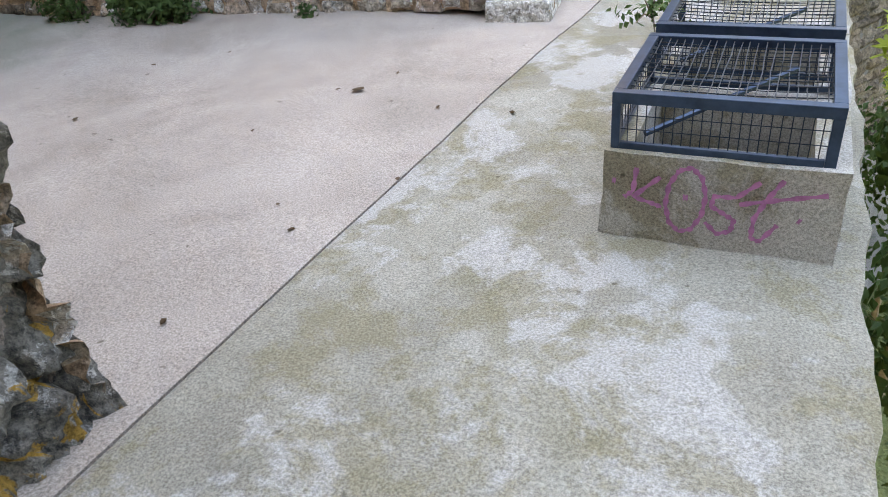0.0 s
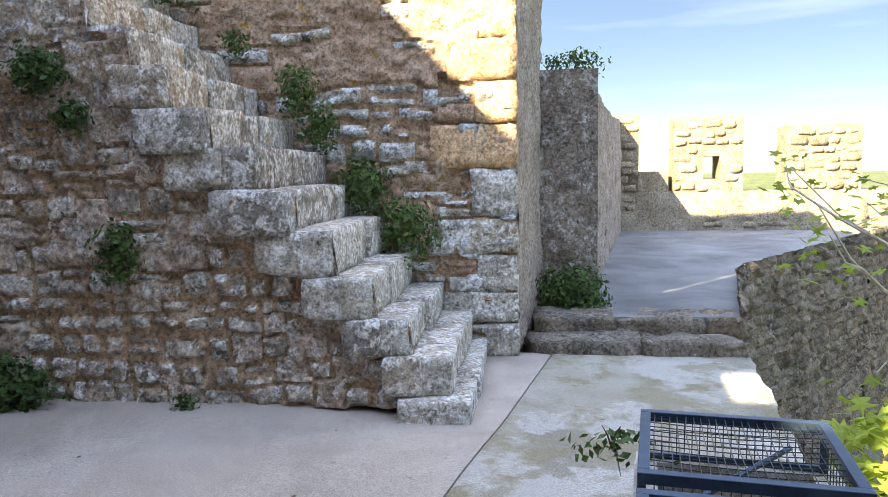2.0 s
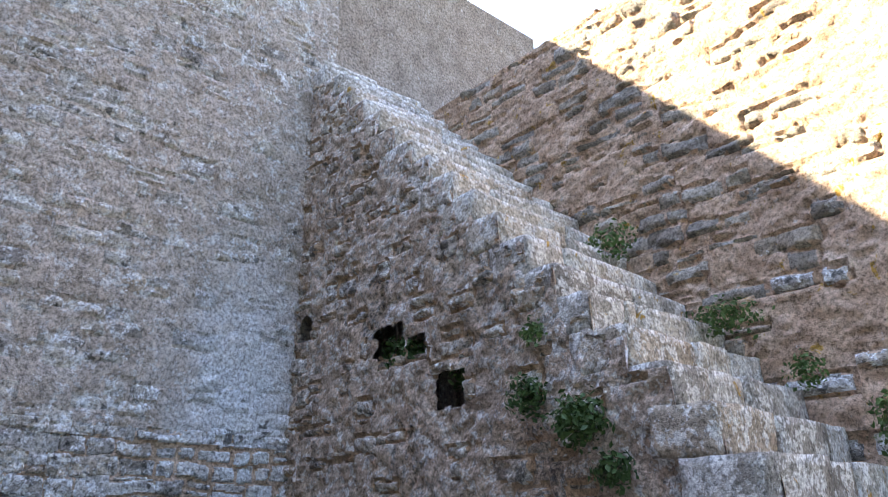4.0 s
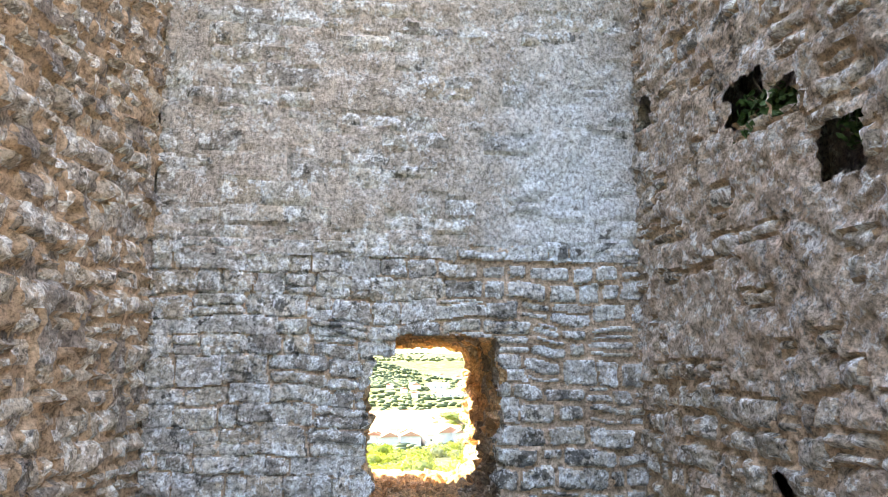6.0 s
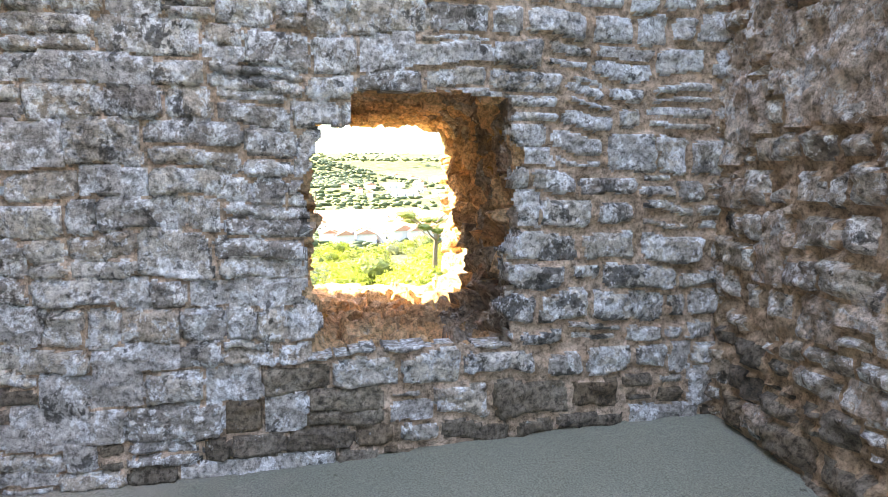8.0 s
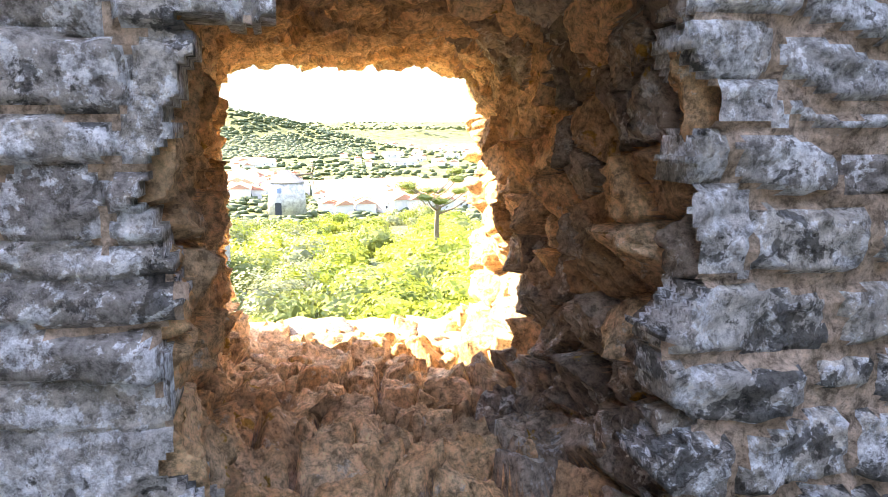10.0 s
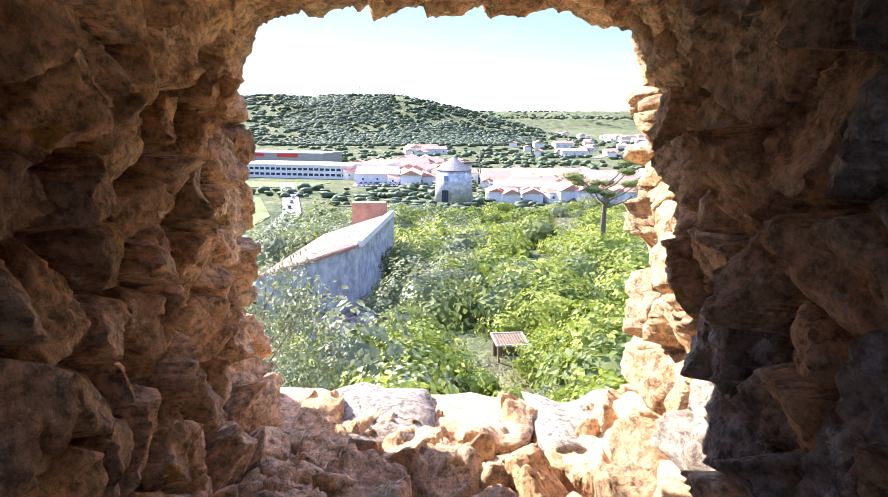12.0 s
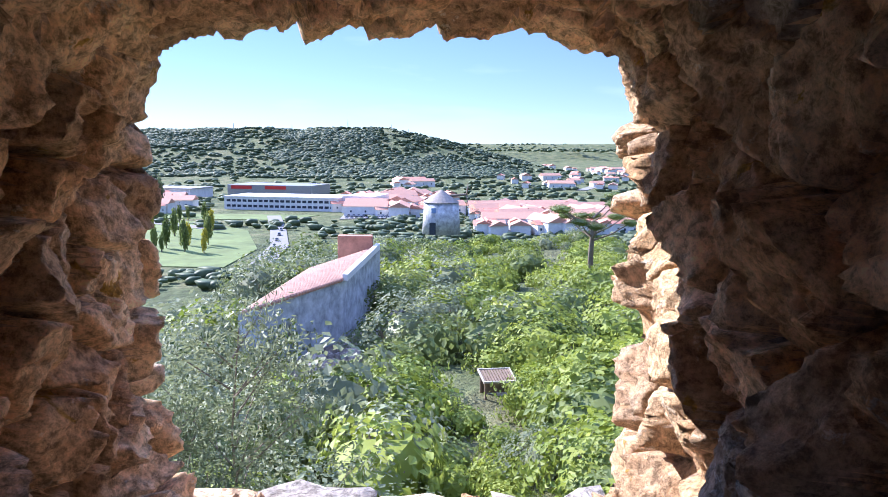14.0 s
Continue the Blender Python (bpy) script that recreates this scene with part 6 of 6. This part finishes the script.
base_h = [house(9, 13, 6, M_TILE, M_WHITE), house(11, 17, 5.5, M_TILEP, M_WHITE), house(8, 22, 6.5, M_TILE, M_WHITE), house(14, 30, 7.5, M_TILEP, M_WHITE)]
SP = []
for k in range(400):
    u = r.rand()
    if u < 0.36:
        d, f = r.uniform(420, 560), r.uniform(0.06, 0.36)
    elif u < 0.5:
        d, f = r.uniform(520, 720), r.uniform(-0.12, 0.02)
    elif u < 0.6:
        d, f = r.uniform(520, 700), r.uniform(-0.46, -0.33)
    else:
        d, f = r.uniform(900, 1900), r.uniform(-0.06, 0.42)
    SP.append((d, f * d))
SP = [(d, y) for d, y in SP if gz(-d, y) < -40]
for k, (d, y) in enumerate(SP):
    m = pose(-d, y, gz(-d, y) - 0.3, 0, 0, r.choice([0, 20, 90, 110, 75]))
    if k < 4:
        base_h[k].matrix_basis = m
    else:
        copy_thing(base_h[r.randint(4)], m)

# long white public building, and a shed with red signs
FW = wall_matrix((-580, -161, -45), (20, 95))
school = thing("office_building", "long white flat-roofed public building with window bands", "building", FW)
part("wall", (box_bm(0, 0, 0, 92, 40, 9.5), M_WHITE), school)
part("wall", (box_bm(92.2, 8, 0, 118, 46, 11.5), M_WHITE), school)
part("roof", (box_bm(-0.5, -0.5, 9.5, 92.5, 40, 10.3), M_WHITE), school)
for fl in (2.0, 6.0):
    for k in range(20):
        part("window", (box_bm(2 + k * 4.4, -0.08, fl, 5.2 + k * 4.4, 0.02, fl + 1.8), M_GLASS), school)
for k in range(5):
    part("window", (box_bm(94 + k * 4.6, 7.92, 6.0, 97 + k * 4.6, 8.02, 8.0), M_GLASS), school)
shed = thing("retail_shed", "low grey retail shed with red sign bands", "building", wall_matrix((-745, -205, -45), (25, 110)))
part("wall", (box_bm(0, 0, 0, 88, 50, 11), M_PIPE), shed)
part("sign", (box_bm(4, -0.4, 7, 26, -0.05, 10.2), M_RED), shed)
part("sign", (box_bm(40, -0.4, 7, 62, -0.05, 10.2), M_RED), shed)
shed2 = thing("retail_shed", "white low warehouse at the foot of the hill", "building", wall_matrix((-712, -312, -45), (25, 110)))
part("wall", (box_bm(0, 0, 0, 90, 40, 9), M_WHITE), shed2)
part("roof", (box_bm(-1, -1, 9, 91, 41, 9.6), M_PIPE), shed2)

# lawns, roads, parked cars, poplars
def patch(name, pts, z, mat, label, kind="structure"):
    n = len(pts)
    V = [(x, y, z) for x, y in pts] + [(x, y, z - 1.0) for x, y in pts]
    F = [tuple(range(n))] + [((i + 1) % n, i, n + i, n + (i + 1) % n) for i in range(n)]
    me = mesh(name, V, F, mat)
    bm = bmesh.new()
    bm.from_mesh(me)
    bmesh.ops.recalc_face_normals(bm, faces=bm.faces[:])
    bm.to_mesh(me)
    bm.free()
    return tagged(new(name, me), label, "ground", kind=kind)


patch("lawn", [(-295, -80), (-300, -150), (-400, -190), (-470, -215), (-480, -150), (-430, -105), (-350, -80)], -44.6, M_LAWN, "mown green park lawn in the valley")
patch("lawn", [(-490, -95), (-500, -190), (-535, -200), (-530, -80)], -44.6, M_LAWN, "mown green lawn before the public building")
for nm, pl, w in (("road", [(-290, -66), (-360, -72), (-450, -92), (-520, -110)], 9), ("road", [(-430, -120), (-470, -175), (-520, -260)], 10), ("road", [(-880, 170), (-1000, 215), (-1080, 235), (-1200, 230)], 12)):
    a = [Vector(p) for p in pl]
    L, R_ = [], []
    for i, p in enumerate(a):
        d = (a[min(i + 1, len(a) - 1)] - a[max(i - 1, 0)]).normalized()
        nrm = Vector((-d.y, d.x)) * w / 2
        L.append(tuple(p + nrm)); R_.append(tuple(p - nrm))
    patch(nm, L + R_[::-1], -44.4, M_ASPH, "pale asphalt road in the valley")
patch("car_park", [(-500, -62), (-510, -20), (-560, -18), (-556, -64)], -44.5, M_ASPH, "car park full of parked cars")


def car():
    c = thing("car", "small parked car in the valley", "car", None, "parked cars")
    part("body", (box_bm(-2.1, -0.85, 0.3, 2.1, 0.85, 0.95, 0.15), M_CAR), c)
    part("cabin", (box_bm(-1.2, -0.75, 0.95, 1.1, 0.75, 1.5, 0.2), M_GLASS), c)
    for x in (-1.3, 1.3):
        for y in (-0.8, 0.8):
            bm = bmesh.new()
            bmesh.ops.create_cone(bm, cap_ends=True, segments=12, radius1=0.32, radius2=0.32, depth=0.2, matrix=pose(x, y, 0.32, 90, 0, 0))
            part("wheel", (bm, M_DARK), c)
    return c


c0 = car()
c0.matrix_basis = pose(-505, -30, -44.5)
for k in range(44):
    copy_thing(c0, pose(-506 - (k % 4) * 12, -58 + (k // 4) * 3.4, -44.5, 0, 0, r.choice([0, 180])))
for k in range(6):
    copy_thing(c0, pose(-330 - k * 24, -69 - k * 4, -44.4, 0, 0, 12))


def poplar(x, y, h, mat, label, name):
    t_ = thing(name, label, "tree", pose(x, y, -44.8))
    part("trunk", (tube(bmesh.new(), [(0, 0, 0), (0, 0, h * 0.3), (0, 0, h * 0.9)], 0.25, 0.06, 6), M_BARK), t_)
    part("crown", leaf_mesh("crown", 420, 1.0, 0.28, mat, int(h * 10) % 50, (1, 1, 1), 0, 0.5, 1.3, 0.7), t_, "", Matrix.Translation((0, 0, h * 0.56)) @ Matrix.Diagonal((h * 0.13, h * 0.13, h * 0.46, 1)))


for k in range(16):
    x, y = -330 - r.rand() * 170, 0
    y = -0.34 * -x * r.uniform(0.85, 1.15)
    poplar(x, y, r.uniform(8, 17), M_YELLOW if k % 3 == 0 else M_OAK, "tall slender poplar by the park lawn", "poplar_tree")
for k in range(9):
    poplar(-520 - r.rand() * 60, -205 - k * 8, r.uniform(16, 26), M_YELLOW if k % 2 else M_FARTREE, "tall poplar beside the valley houses", "poplar_tree")
# masts on the hill
for y, h in ((-185, 22), (-300, 14), (-420, 16), (-95, 10), (-60, 9)):
    x = -1560
    mast = thing("radio_mast", "thin lattice radio mast on the hilltop", "mast", pose(x, y, gz(x, y)))
    part("pole", (tube(bmesh.new(), [(0, 0, -2), (0, 0, h)], 0.8, 0.35, 5), M_PIPE), mast)
